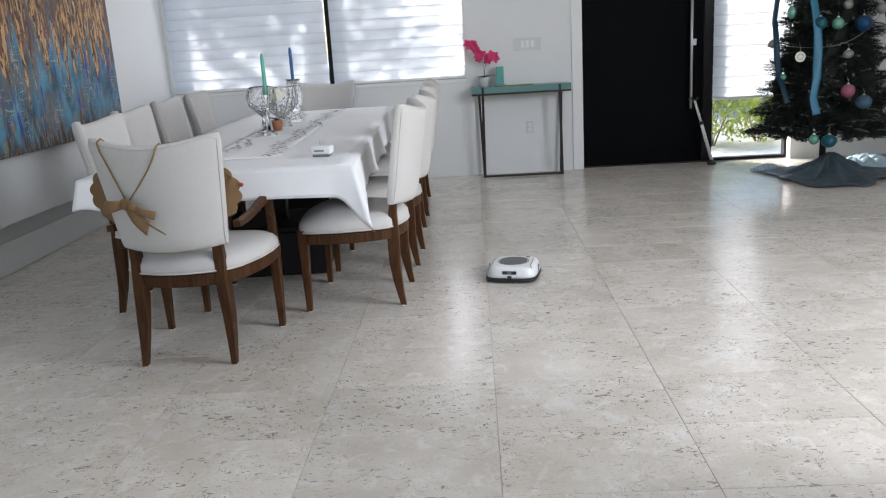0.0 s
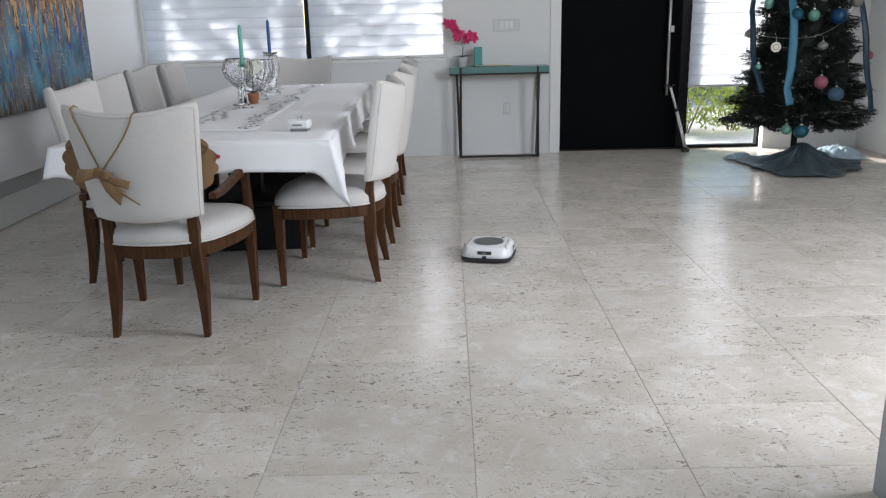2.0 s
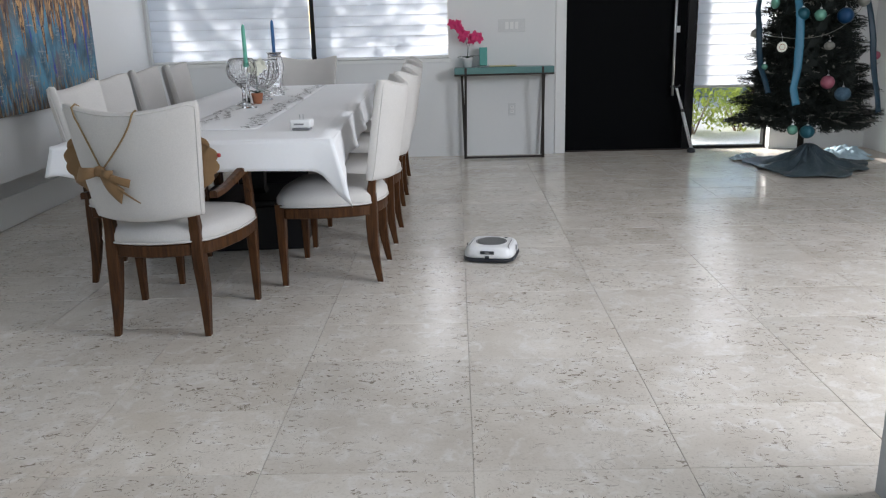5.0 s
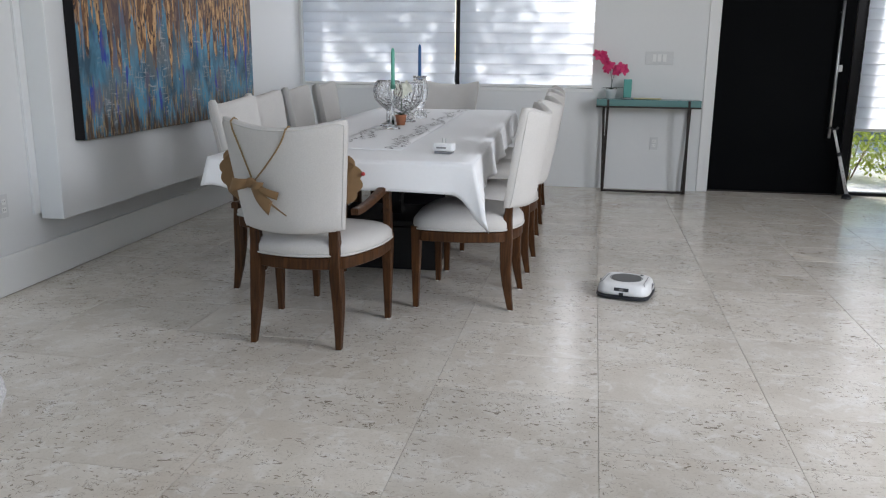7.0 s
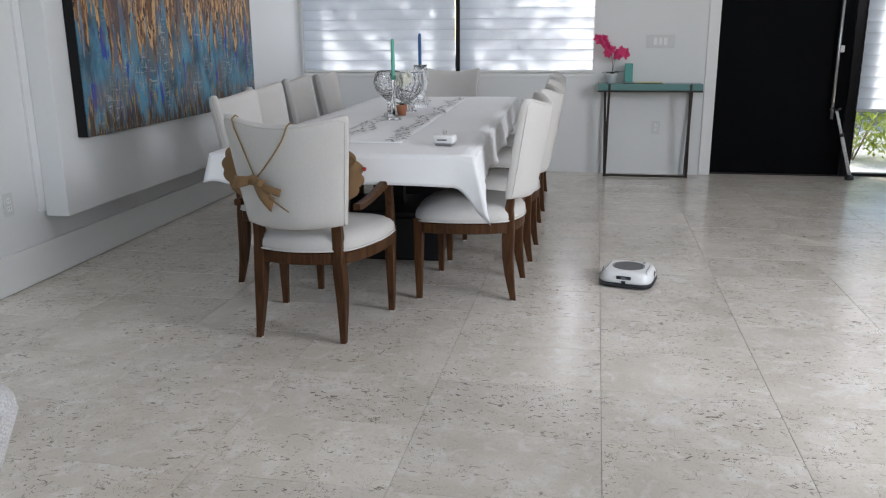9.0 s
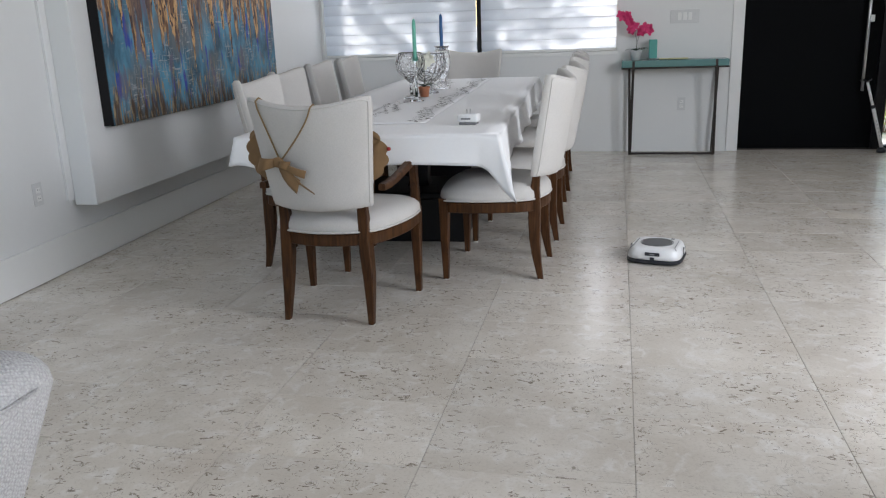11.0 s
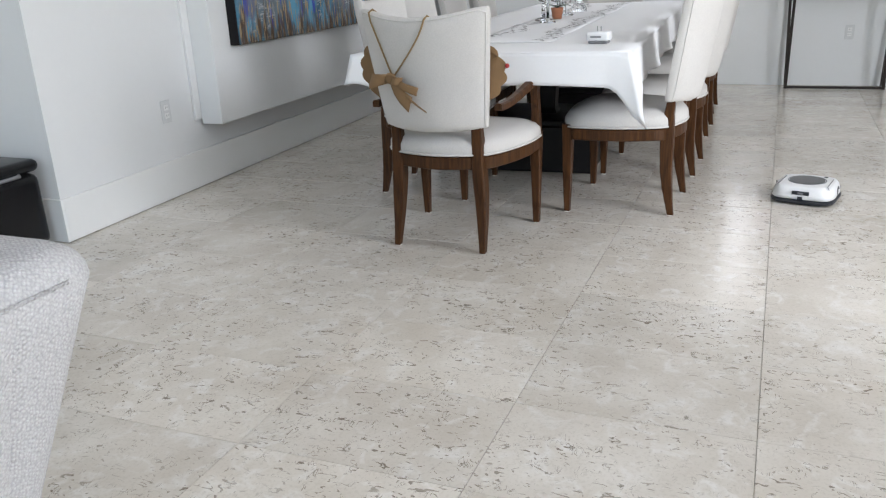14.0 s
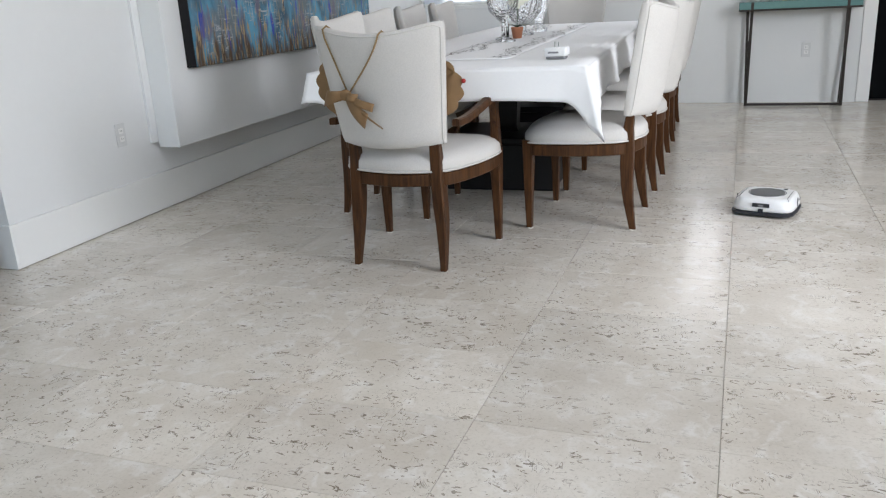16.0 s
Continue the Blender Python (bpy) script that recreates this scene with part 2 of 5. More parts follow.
    bp.inputs["Distance"].default_value = 0.003
    l.new(noise_tex((1, 60, 14), 1.0, 5, 0.6), bp.inputs["Height"])
    l.new(bp.outputs["Normal"], b.inputs["Normal"])
    return m


WALL = mat("white_wall_paint", (0.74, 0.745, 0.745), 0.55, noise_scale=1.2, var=0.012, fine=30, fine_var=0.008, bump=0.06, bump_scale=120)
TRIM = mat("white_trim_paint", (0.80, 0.80, 0.79), 0.4, noise_scale=2, var=0.012, fine=40, fine_var=0.006)
CEIL = mat("white_ceiling_paint", (0.86, 0.86, 0.85), 0.7, noise_scale=1, var=0.01)
STONE = limestone("shell_limestone")
GROUT = mat("tile_grout", (0.54, 0.50, 0.44), 0.8, noise_scale=20, var=0.1)
LINEN = weave(mat("off_white_linen", (0.60, 0.578, 0.553), 0.85, noise_scale=7, var=0.06, fine=190, fine_var=0.07), 1500, 0.12)
WALNUT = wood_mat("stained_walnut", (0.030, 0.011, 0.0035), (0.094, 0.038, 0.012), 0.42)
GLIDE = mat("white_felt_glide", (0.7, 0.68, 0.64), 0.8)
CLOTH = weave(mat("white_cotton_cloth", (0.86, 0.86, 0.87), 0.8, noise_scale=4, var=0.015, fine=80, fine_var=0.012), 1800, 0.12)
# white plate greyed, so its shadow outline on the wall is in the colour
PLATE = mat("shaded_white_plate", (0.66, 0.665, 0.665), 0.35, noise_scale=12, var=0.02)
THREAD = mat("taupe_embroidery", (0.085, 0.07, 0.07), 0.7, noise_scale=40, var=0.2)
BLACKWOOD = mat("black_lacquer_wood", (0.009, 0.008, 0.009), 0.4, noise_scale=10, var=0.15, Specular_IOR_Level=0.2)
DOORPAINT = mat("black_door_paint", (0.0032, 0.0036, 0.0044), 0.6, noise_scale=4, var=0.12, bump=0.05, bump_scale=60, Specular_IOR_Level=0.05)
CHROME = mat("brushed_steel", (0.55, 0.56, 0.57), 0.28, 1.0, noise_scale=30, var=0.05)
PLASTIC = mat("white_plastic", (0.78, 0.78, 0.78), 0.32, noise_scale=6, var=0.01)
GREYPLASTIC = mat("grey_plastic", (0.20, 0.20, 0.21), 0.45, noise_scale=10, var=0.05)
DARKPLASTIC = mat("dark_plastic", (0.018, 0.020, 0.026), 0.35, noise_scale=10, var=0.1)
BRONZE = mat("dark_bronze_steel", (0.035, 0.027, 0.024), 0.45, 0.6, noise_scale=25, var=0.2)
TEALGLASS = mat("frosted_teal_glass", (0.17, 0.36, 0.36), 0.18, noise_scale=6, var=0.06, Transmission_Weight=0.35)
CRYSTAL = glass_mat("clear_crystal", (0.97, 0.99, 1.0), 0.01, 1.5)
CUTGLASS = glass_mat("cut_crystal", (0.99, 0.995, 1.0), 0.10, 1.48)
vor = CUTGLASS.node_tree.nodes.new("ShaderNodeTexVoronoi")
vor.inputs["Scale"].default_value = 60.0
cut_tc = CUTGLASS.node_tree.nodes.new("ShaderNodeTexCoord")
cut_bump = CUTGLASS.node_tree.nodes.new("ShaderNodeBump")
cut_bump.inputs["Strength"].default_value = 0.9
cut_bump.inputs["Distance"].default_value = 0.009
CUTGLASS.node_tree.links.new(cut_tc.outputs["Object"], vor.inputs["Vector"])
CUTGLASS.node_tree.links.new(vor.outputs["Distance"], cut_bump.inputs["Height"])
CUTGLASS.node_tree.links.new(cut_bump.outputs["Normal"], CUTGLASS.node_tree.nodes["Principled BSDF"].inputs["Normal"])
PANE = glass_mat("window_glass", (0.98, 1.0, 1.0), 0.0, 1.45)
SHADE = shade_cloth("sheer_white_shade", (0.80, 0.845, 0.92), 0.36)
SHADE2 = shade_cloth("shade_band_edge", (0.69, 0.73, 0.79), 0.32)
WAXGREEN = mat("sea_green_wax", (0.12, 0.42, 0.32), 0.5, noise_scale=12, var=0.05)
WAXBLUE = mat("deep_blue_wax", (0.012, 0.10, 0.28), 0.45, noise_scale=12, var=0.06)
WAXTEAL = mat("teal_wax", (0.10, 0.36, 0.32), 0.55, noise_scale=12, var=0.08)
TERRA = mat("terracotta", (0.42, 0.17, 0.09), 0.75, noise_scale=30, var=0.12)
LEAF = mat("dark_orchid_leaf", (0.022, 0.052, 0.026), 0.4, noise_scale=20, var=0.2)
PETALW = mat("white_petal", (0.80, 0.80, 0.70), 0.6, noise_scale=40, var=0.05)
PETALP = mat("magenta_petal", (0.62, 0.03, 0.15), 0.55, noise_scale=30, var=0.25)
KRAFT = mat("brown_kraft_board", (0.215, 0.125, 0.055), 0.75, noise_scale=14, var=0.14, bump=0.15, bump_scale=70)
JUTE = mat("jute_cord", (0.27, 0.18, 0.085), 0.85, noise_scale=90, var=0.3)
REDPAINT = mat("red_paint", (0.35, 0.02, 0.02), 0.5)
BOUCLE = mat("grey_white_boucle", (0.50, 0.495, 0.495), 0.95, noise_scale=160, var=0.12, fine=420, fine_var=0.12, bump=1.0, bump_scale=260)


def stitched(m, scale, depth):
    """Rounded knots in slanting rows over a cloth material, with shade coloured into the gaps as darkening."""
    n, l = m.node_tree.nodes, m.node_tree.links
    b = n["Principled BSDF"]
    tc = n.new("ShaderNodeTexCoord")
    mp = n.new("ShaderNodeMapping")
    mp.inputs["Rotation"].default_value = (0.5, 0.3, 0.6)
    v = n.new("ShaderNodeTexVoronoi")
    v.inputs["Scale"].default_value = scale
    v.inputs["Randomness"].default_value = 0.55
    l.new(tc.outputs["Object"], mp.inputs["Vector"])
    l.new(mp.outputs[0], v.inputs["Vector"])
    # colour falls off away from each knot, painting in the crevice shade
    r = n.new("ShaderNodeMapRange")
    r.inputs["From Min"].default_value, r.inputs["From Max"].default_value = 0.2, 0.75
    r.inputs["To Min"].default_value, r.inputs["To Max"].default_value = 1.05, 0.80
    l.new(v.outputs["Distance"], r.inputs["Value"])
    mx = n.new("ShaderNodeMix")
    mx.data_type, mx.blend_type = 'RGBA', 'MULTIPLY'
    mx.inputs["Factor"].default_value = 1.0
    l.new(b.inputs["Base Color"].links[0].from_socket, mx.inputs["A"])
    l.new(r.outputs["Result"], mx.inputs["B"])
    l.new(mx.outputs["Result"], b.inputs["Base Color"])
    bp = n.new("ShaderNodeBump")
    bp.invert = True
    bp.inputs["Strength"].default_value = 1.0
    bp.inputs["Distance"].default_value = depth
    l.new(v.outputs["Distance"], bp.inputs["Height"])
    l.new(bp.outputs["Normal"], b.inputs["Normal"])
    return m


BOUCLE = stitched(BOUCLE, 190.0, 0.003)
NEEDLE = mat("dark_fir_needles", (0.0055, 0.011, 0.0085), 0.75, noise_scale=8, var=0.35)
FROST = mat("silvered_sprigs", (0.19, 0.185, 0.165), 0.7, noise_scale=30, var=0.3)
BARK = mat("dark_bark", (0.03, 0.022, 0.016), 0.8, noise_scale=30, var=0.3)
RIBBON = mat("sky_blue_ribbon", (0.035, 0.17, 0.27), 0.42, noise_scale=60, var=0.1)
RIBBOND = mat("deep_teal_ribbon", (0.004, 0.030, 0.055), 0.4, noise_scale=60, var=0.15)
SKIRT = mat("slate_blue_satin", (0.085, 0.120, 0.140), 0.45, noise_scale=14, var=0.3, fine=60, fine_var=0.16, bump=0.8, bump_scale=45)
SEQUIN = mat("silver_sequin", (0.75, 0.8, 0.82), 0.15, 0.9)
TULLE = mat("pale_blue_tissue", (0.46, 0.60, 0.68), 0.7, noise_scale=10, var=0.15)


# ---- mesh helpers ----
def part(name, bm, material, parent=None, label="", smooth=False):
    me = bpy.data.meshes.new(name)
    bmesh.ops.recalc_face_normals(bm, faces=bm.faces)
    if smooth:
        for f in bm.faces:
            f.smooth = True
    bm.to_mesh(me)
    bm.free()
    me.materials.append(material)
    ob = new(name, me)
    if parent is not None:
        ob.parent = parent
    if label:
        tagged(ob, label)
    return ob


def thing(name, m, label, category, group="", kind=""):
    ob = new(name)
    ob.empty_display_size = 0.05
    ob.matrix_world = m
    return tagged(ob, label, category, group, kind)


def add_box(bm, x0, y0, z0, x1, y1, z1, bevel=0.0, seg=2):
    vs = [bm.verts.new((x, y, z)) for z in (z0, z1) for x, y in ((x0, y0), (x1, y0), (x1, y1), (x0, y1))]
    fs = [(3, 2, 1, 0), (4, 5, 6, 7), (0, 1, 5, 4), (1, 2, 6, 5), (2, 3, 7, 6), (3, 0, 4, 7)]
    faces = [bm.faces.new([vs[i] for i in f]) for f in fs]
    if bevel:
        edges = list({e for f in faces for e in f.edges})
        bmesh.ops.bevel(bm, geom=edges, offset=bevel, segments=seg, profile=0.5, affect='EDGES')
    return bm


def box(x0, y0, z0, x1, y1, z1, bevel=0.0, seg=2):
    return add_box(bmesh.new(), x0, y0, z0, x1, y1, z1, bevel, seg)


def skin(bm, rings, close=True, cap=True):
    """Faces between rings of points."""
    loops = [[bm.verts.new(p) for p in r] for r in rings]
    k = len(loops[0])
    for a, c in zip(loops, loops[1:]):
        for i in range(k if close else k - 1):
            j = (i + 1) % k
            bm.faces.new((a[i], a[j], c[j], c[i]))
    if cap and close:
        bm.faces.new(list(reversed(loops[0])))
        bm.faces.new(loops[-1])
    return bm


def lathe(profile, k=24, bm=None, at=(0, 0, 0), cap=True):
    bm = bm or bmesh.new()
    return skin(bm, [[(at[0] + r * math.cos(2 * math.pi * i / k), at[1] + r * math.sin(2 * math.pi * i / k), at[2] + z) for i in range(k)] for r, z in profile], True, cap)


def tube(points, radius, k=8, bm=None, closed=False):
    """A round bar along points; radius may be one number or one for each point."""
    bm = bm or bmesh.new()
    pts = [Vector(p) for p in points]
    rr = radius if isinstance(radius, (list, tuple)) else [radius] * len(pts)
    rings, up = [], None
    for i, p in enumerate(pts):
        a = pts[i - 1] if i or closed else p
        c = pts[(i + 1) % len(pts)] if i < len(pts) - 1 or closed else p
        d = (c - a).normalized()
        if up is None:
            up = Vector((0, 0, 1)) if abs(d.z) < 0.9 else Vector((1, 0, 0))
        side = d.cross(up).normalized()
        up = side.cross(d).normalized()
        rings.append([p + (side * math.cos(2 * math.pi * j / k) + up * math.sin(2 * math.pi * j / k)) * rr[i] for j in range(k)])
    if closed:
        rings.append(rings[0])
        loops = [[bm.verts.new(q) for q in r] for r in rings[:-1]]
        loops.append(loops[0])
        for a, c in zip(loops, loops[1:]):
            for i in range(k):
                j = (i + 1) % k
                bm.faces.new((a[i], a[j], c[j], c[i]))
        return bm
    return skin(bm, rings)


def square_leg(sections, bm=None, r=0.2):
    """A tapering square leg with eased corners; sections: (x, y, z, half width, half depth)."""
    bm = bm or bmesh.new()
    rings = []
    for x, y, z, a, c in sections:
        e = min(a, c) * r
        rings.append([(x - a + e, y - c, z), (x + a - e, y - c, z), (x + a, y - c + e, z), (x + a, y + c - e, z), (x + a - e, y + c, z), (x - a + e, y + c, z), (x - a, y + c - e, z), (x - a, y - c + e, z)])
    return skin(bm, rings)


def ball(r, at=(0, 0, 0), k=20, m=12, sx=1.0, sy=1.0, sz=1.0, bm=None):
    bm = bm or bmesh.new()
    rings = []
    for i in range(m + 1):
        a = math.pi * (0.02 + 0.96 * i / m)
        rings.append([(at[0] + sx * r * math.sin(a) * math.cos(2 * math.pi * j / k), at[1] + sy * r * math.sin(a) * math.sin(2 * math.pi * j / k), at[2] - sz * r * math.cos(a)) for j in range(k)])
    return skin(bm, rings)


def sheet(f, nu, nv, bm=None):
    bm = bm or bmesh.new()
    g = [[bm.verts.new(f(u / nu, v / nv)) for u in range(nu + 1)] for v in range(nv + 1)]
    for v in range(nv):
        for u in range(nu):
            bm.faces.new((g[v][u], g[v][u + 1], g[v + 1][u + 1], g[v + 1][u]))
    return bm


def thicken(ob, t, offset=0.0):
    md = ob.modifiers.new("thickness", 'SOLIDIFY')
    md.thickness = t
    md.offset = offset
    return ob


# ---- structure ----
WALL_Y = 8.10       # inner face of the front wall
CEIL_Z = 4.20
RIGHT_X = 3.95
LEFT = pose(-2.985, 2.96, 0, 0, 0, 1.6)    # the picture wall's foot line runs along its y


def wall(name, boxes, label, material=WALL):
    bm = bmesh.new()
    for bx in boxes:
        add_box(bm, *bx)
    return tagged(part(name, bm, material), label, "wall", kind="structure")


wall("wall_north", [
    (-3.40, WALL_Y, 0, -0.087, WALL_Y + 0.22, 0.945),
    (-3.40, WALL_Y, 0.945, -2.965, WALL_Y + 0.22, 2.30),
    (-3.40, WALL_Y, 2.30, -0.087, WALL_Y + 0.22, CEIL_Z),
    (-0.087, WALL_Y, 0, 0.93, WALL_Y + 0.22, CEIL_Z),
    (0.93, WALL_Y, 2.45, 3.03, WALL_Y + 0.22, CEIL_Z),
    (3.03, WALL_Y, 0, RIGHT_X + 0.2, WALL_Y + 0.22, CEIL_Z)], "white painted front wall with window and door openings")
west = wall("wall_west", [(-0.30, 0, 0, -0.012, 5.30, CEIL_Z)], "white painted wall behind the large canvas")
west.matrix_world = LEFT
wall("wall_return", [(-4.70, 2.96, 0, -3.29, 3.16, CEIL_Z)], "white painted wall turning away at the corner")
wall("wall_far_west", [(-4.90, -3.0, 0, -4.70, 3.16, CEIL_Z)], "plain white side wall")
wall("wall_east", [(RIGHT_X, -3.0, 0, RIGHT_X + 0.2, -0.2, CEIL_Z), (RIGHT_X, -0.2, 3.3, RIGHT_X + 0.2, 3.0, CEIL_Z), (RIGHT_X, 3.0, 0, RIGHT_X + 0.2, WALL_Y, CEIL_Z), (RIGHT_X, -0.2, 0, RIGHT_X + 0.2, 3.0, 0.3)], "white painted side wall with a window")
wall("wall_south", [(-4.9, -3.2, 0, -3.6, -3.0, CEIL_Z), (1.7, -3.2, 0, 4.15, -3.0, CEIL_Z), (-3.6, -3.2, 3.9, 1.7, -3.0, CEIL_Z)], "plain white wall with a wide glazed opening")
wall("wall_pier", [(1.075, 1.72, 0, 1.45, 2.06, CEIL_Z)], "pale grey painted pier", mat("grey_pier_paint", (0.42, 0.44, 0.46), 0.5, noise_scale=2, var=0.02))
tagged(part("ceiling", box(-4.9, -3.2, CEIL_Z, 4.15, WALL_Y + 0.22, CEIL_Z + 0.2), CEIL), "plain white ceiling", "ceiling", kind="structure")

bb = tagged(part("baseboard", box(-0.012, 0, 0.003, 0.004, 5.12, 0.205, 0.003), TRIM), "tall flat white baseboard along the wall", "baseboard", kind="structure")
bb.matrix_world = LEFT
tagged(part("baseboard", box(-4.70, 2.944, 0.003, -2.98, 2.96, 0.205, 0.003), TRIM), "tall flat white baseboard on the return wall", "baseboard", kind="structure")

# raised panel that carries the canvas
panel = thing("picture_panel", LEFT, "thick white raised panel mounted on the wall", "wall panel", kind="structure")
part("board", box(0.006, 1.075, 0.345, 0.14, 5.12, CEIL_Z - 0.01, 0.004), WALL, panel)
part("backing", box(-0.012, 1.025, 0.375, 0.005, 5.12, CEIL_Z - 0.01, 0.002), WALL, panel)

picture = thing("abstract_painting", LEFT @ pose(0.141, 1.245, 0.757), "large unframed abstract canvas, ochre drips over blue", "painting")
part("canvas", box(0.0, 0.004, 0, 0.062, 2.47, 1.45, 0.004), canvas_mat("abstract_canvas"), picture)
part("dark_edge", box(0.001, -0.003, 0.001, 0.058, 0.0035, 1.448), BLACKWOOD, picture, "black painted canvas edge")


def outlet(m, label, gang=1, switch=False):
    """A wall plate, upright in the x-z plane, facing -y."""
    w = 0.036 + 0.046 * (gang - 1) / 1.0
    t = thing("light_switch" if switch else "power_outlet", m, label, "light switch" if switch else "power outlet")
    part("plate", box(-w, -0.007, -0.06, w, 0.0, 0.06, 0.003), PLATE, t)
    for g in range(gang):
        cx = (g - (gang - 1) / 2) * 0.046
        if switch:
            part("rocker", box(cx - 0.016, -0.0115, -0.033, cx + 0.016, -0.007, 0.033, 0.002), TRIM, t)
        else:
            for s in (-0.021, 0.021):
                sock = part("socket", box(-0.016, -0.0095, s - 0.014, 0.016, -0.007, s + 0.014, 0.002), TRIM, t)
                for dx in (-0.006, 0.006):
                    part("slot", box(dx - 0.001, -0.0100, s - 0.003, dx + 0.001, -0.0094, s + 0.006), DARKPLASTIC, sock)
    return t


outlet(pose(0.512, WALL_Y, 1.235), "white three-gang rocker light switch", 3, True)
outlet(pose(0.514, WALL_Y, 0.446), "white duplex outlet on the wall behind the console")
outlet(LEFT @ pose(-0.012, 0.80, 0.462, 0, 0, 90), "white duplex outlet above the tall baseboard")
outlet(pose(RIGHT_X, 7.15, 0.42, 0, 0, -90), "white outlet on the side wall by the tree")

# ---- front window with two sheer shades ----
win = tagged(new("window_1"), "wide white-framed window with two banded sheer shades", "window", kind="structure")
win.location = (0, WALL_Y, 0)
X0, X1, XM = -2.965, -0.087, -1.395
ZB, ZT = 0.945, 2.30
part("window_sill", box(X0, -0.012, ZB - 0.032, X1 + 0.012, 0.09, ZB, 0.003), TRIM, win, "white projecting sill")
part("window_frame", box(X0, 0.10, ZB, X0 + 0.035, 0.17, ZT), TRIM, win)
part("window_frame", box(X1 - 0.035, 0.10, ZB, X1, 0.17, ZT), TRIM, win)
part("window_frame", box(X0 + 0.035, 0.10, ZB, X1 - 0.035, 0.17, ZB + 0.035), TRIM, win)
part("window_frame", box(X0 + 0.035, 0.10, ZT - 0.035, X1 - 0.035, 0.17, ZT), TRIM, win)
part("mullion", box(XM - 0.022, 0.050, ZB, XM + 0.022, 0.17, ZT, 0.002), BLACKWOOD, win, "black mullion between the panes")
for a, c in ((X0 + 0.035, XM - 0.022), (XM + 0.022, X1 - 0.035)):
    g = part("pane", box(a, 0.132, ZB + 0.035, c, 0.138, ZT - 0.035), PANE, win)
    g.visible_shadow = False


def band_shade(m, x0, x1, z0, z1, label, pitch=0.0965, group="sheer shades"):
    """A sheer shade of soft horizontal vanes, each slightly bowed towards the room."""
    sh = thing("window_shade", m, label, "window shade", group)
    part("bottom_rail", box(x0, 0.018, z0, x1, 0.040, z0 + 0.022, 0.005), TRIM, sh, "white bottom rail")
    z, k = z0 + 0.022, 0
    vane = None
    while z < z1 - 0.001:
        h = min(pitch, z1 - z)

        def f(u, v, h=h):
            return (x0 + (x1 - x0) * u, 0.036 - 0.011 * math.sin(math.pi * v) ** 0.8 - 0.006 * v, h * v)
        ob = part("vane", sheet(f, 1, 6), SHADE, sh, smooth=True)
        ob.location = (0, 0, z)
        lip = part("vane_edge", box(x0, 0.0265, -0.002, x1, 0.0295, 0.004), SHADE2, ob)
        z += pitch
        k += 1
    return sh


band_shade(pose(0, WALL_Y, 0), X0 + 0.012, XM - 0.024, ZB + 0.004, ZT, "lowered banded sheer white shade glowing with daylight")
band_shade(pose(0, WALL_Y, 0), XM + 0.024, X1 - 0.010, ZB + 0.004, ZT, "lowered banded sheer white shade, bright with dappled sun")
part("side_channel", box(X1 - 0.010, 0.008, ZB, X1, 0.05, ZT), TRIM, win)

# ---- front door with its dark frame and glazed sidelight ----
DX0, DX1 = 1.035, 2.205
part("trim", box(0.93, WALL_Y - 0.014, 0.003, DX0 - 0.004, WALL_Y + 0.12, 2.52, 0.003), TRIM)
tagged(bpy.data.objects["trim"], "wide flat white door casing", "trim", kind="structure")
door = tagged(new("door_1"), "closed flush black front door", "door", kind="structure")
door.location = (0, WALL_Y + 0.10, 0)
part("leaf", box(DX0, 0, 0.012, DX1 - 0.003, 0.05, 2.44, 0.002), DOORPAINT, door)
part("jamb", box(DX1, -0.02, 0.003, DX1 + 0.065, 0.09, 2.44, 0.002), BLACKWOOD, door, "black jamb beside the sidelight")
part("threshold", box(DX0 - 0.004, -0.03, 0.002, DX1 + 0.065, 0.09, 0.0115, 0.002), BRONZE, door)
for hz in (0.315, 0.985, 1.66):
    part("hinge", tube([(DX0 - 0.001, -0.008, hz - 0.05), (DX0 - 0.001, -0.008, hz + 0.05)], 0.008, 8), CHROME, door, "steel butt hinge")
part("lock_box", box(2.085, -0.05, 1.13, 2.125, 0, 1.19, 0.004), PLASTIC, door, "white lock box")
pull = part("pull_bar", tube([(2.072, -0.07, 0.535), (2.072, -0.07, 1.75)], 0.014, 12), CHROME, door, "long vertical steel pull bar", True)
for z in (0.62, 1.65):
    part("standoff", tube([(2.072, -0.07, z), (2.072, 0.0, z)], 0.008, 8), CHROME, door)

side = tagged(new("window_2"), "tall glazed sidelight beside the black door", "window", kind="structure")
side.location = (0, WALL_Y + 0.10, 0)
SX0, SX1 = DX1 + 0.065, 3.03
part("window_frame", box(SX0, 0.0, 0.003, SX0 + 0.03, 0.08, 2.45), BLACKWOOD, side)
part("window_frame", box(SX1 - 0.022, 0.0, 0.003, SX1, 0.08, 2.45), BLACKWOOD, side)
part("window_frame", box(SX0 + 0.03, 0.0, 0.003, SX1 - 0.022, 0.08, 0.03), BLACKWOOD, side)
part("window_frame", box(SX0 + 0.03, 0.0, 2.40, SX1 - 0.022, 0.08, 2.45), BLACKWOOD, side)
g = part("pane", box(SX0 + 0.03, 0.037, 0.03, SX1 - 0.022, 0.043, 2.40), PANE, side)
g.visible_shadow = False
band_shade(pose(0, WALL_Y + 0.045, 0), SX0 + 0.02, SX1 - 0.03, 0.60, 2.40, "half-lowered banded shade in the sidelight")

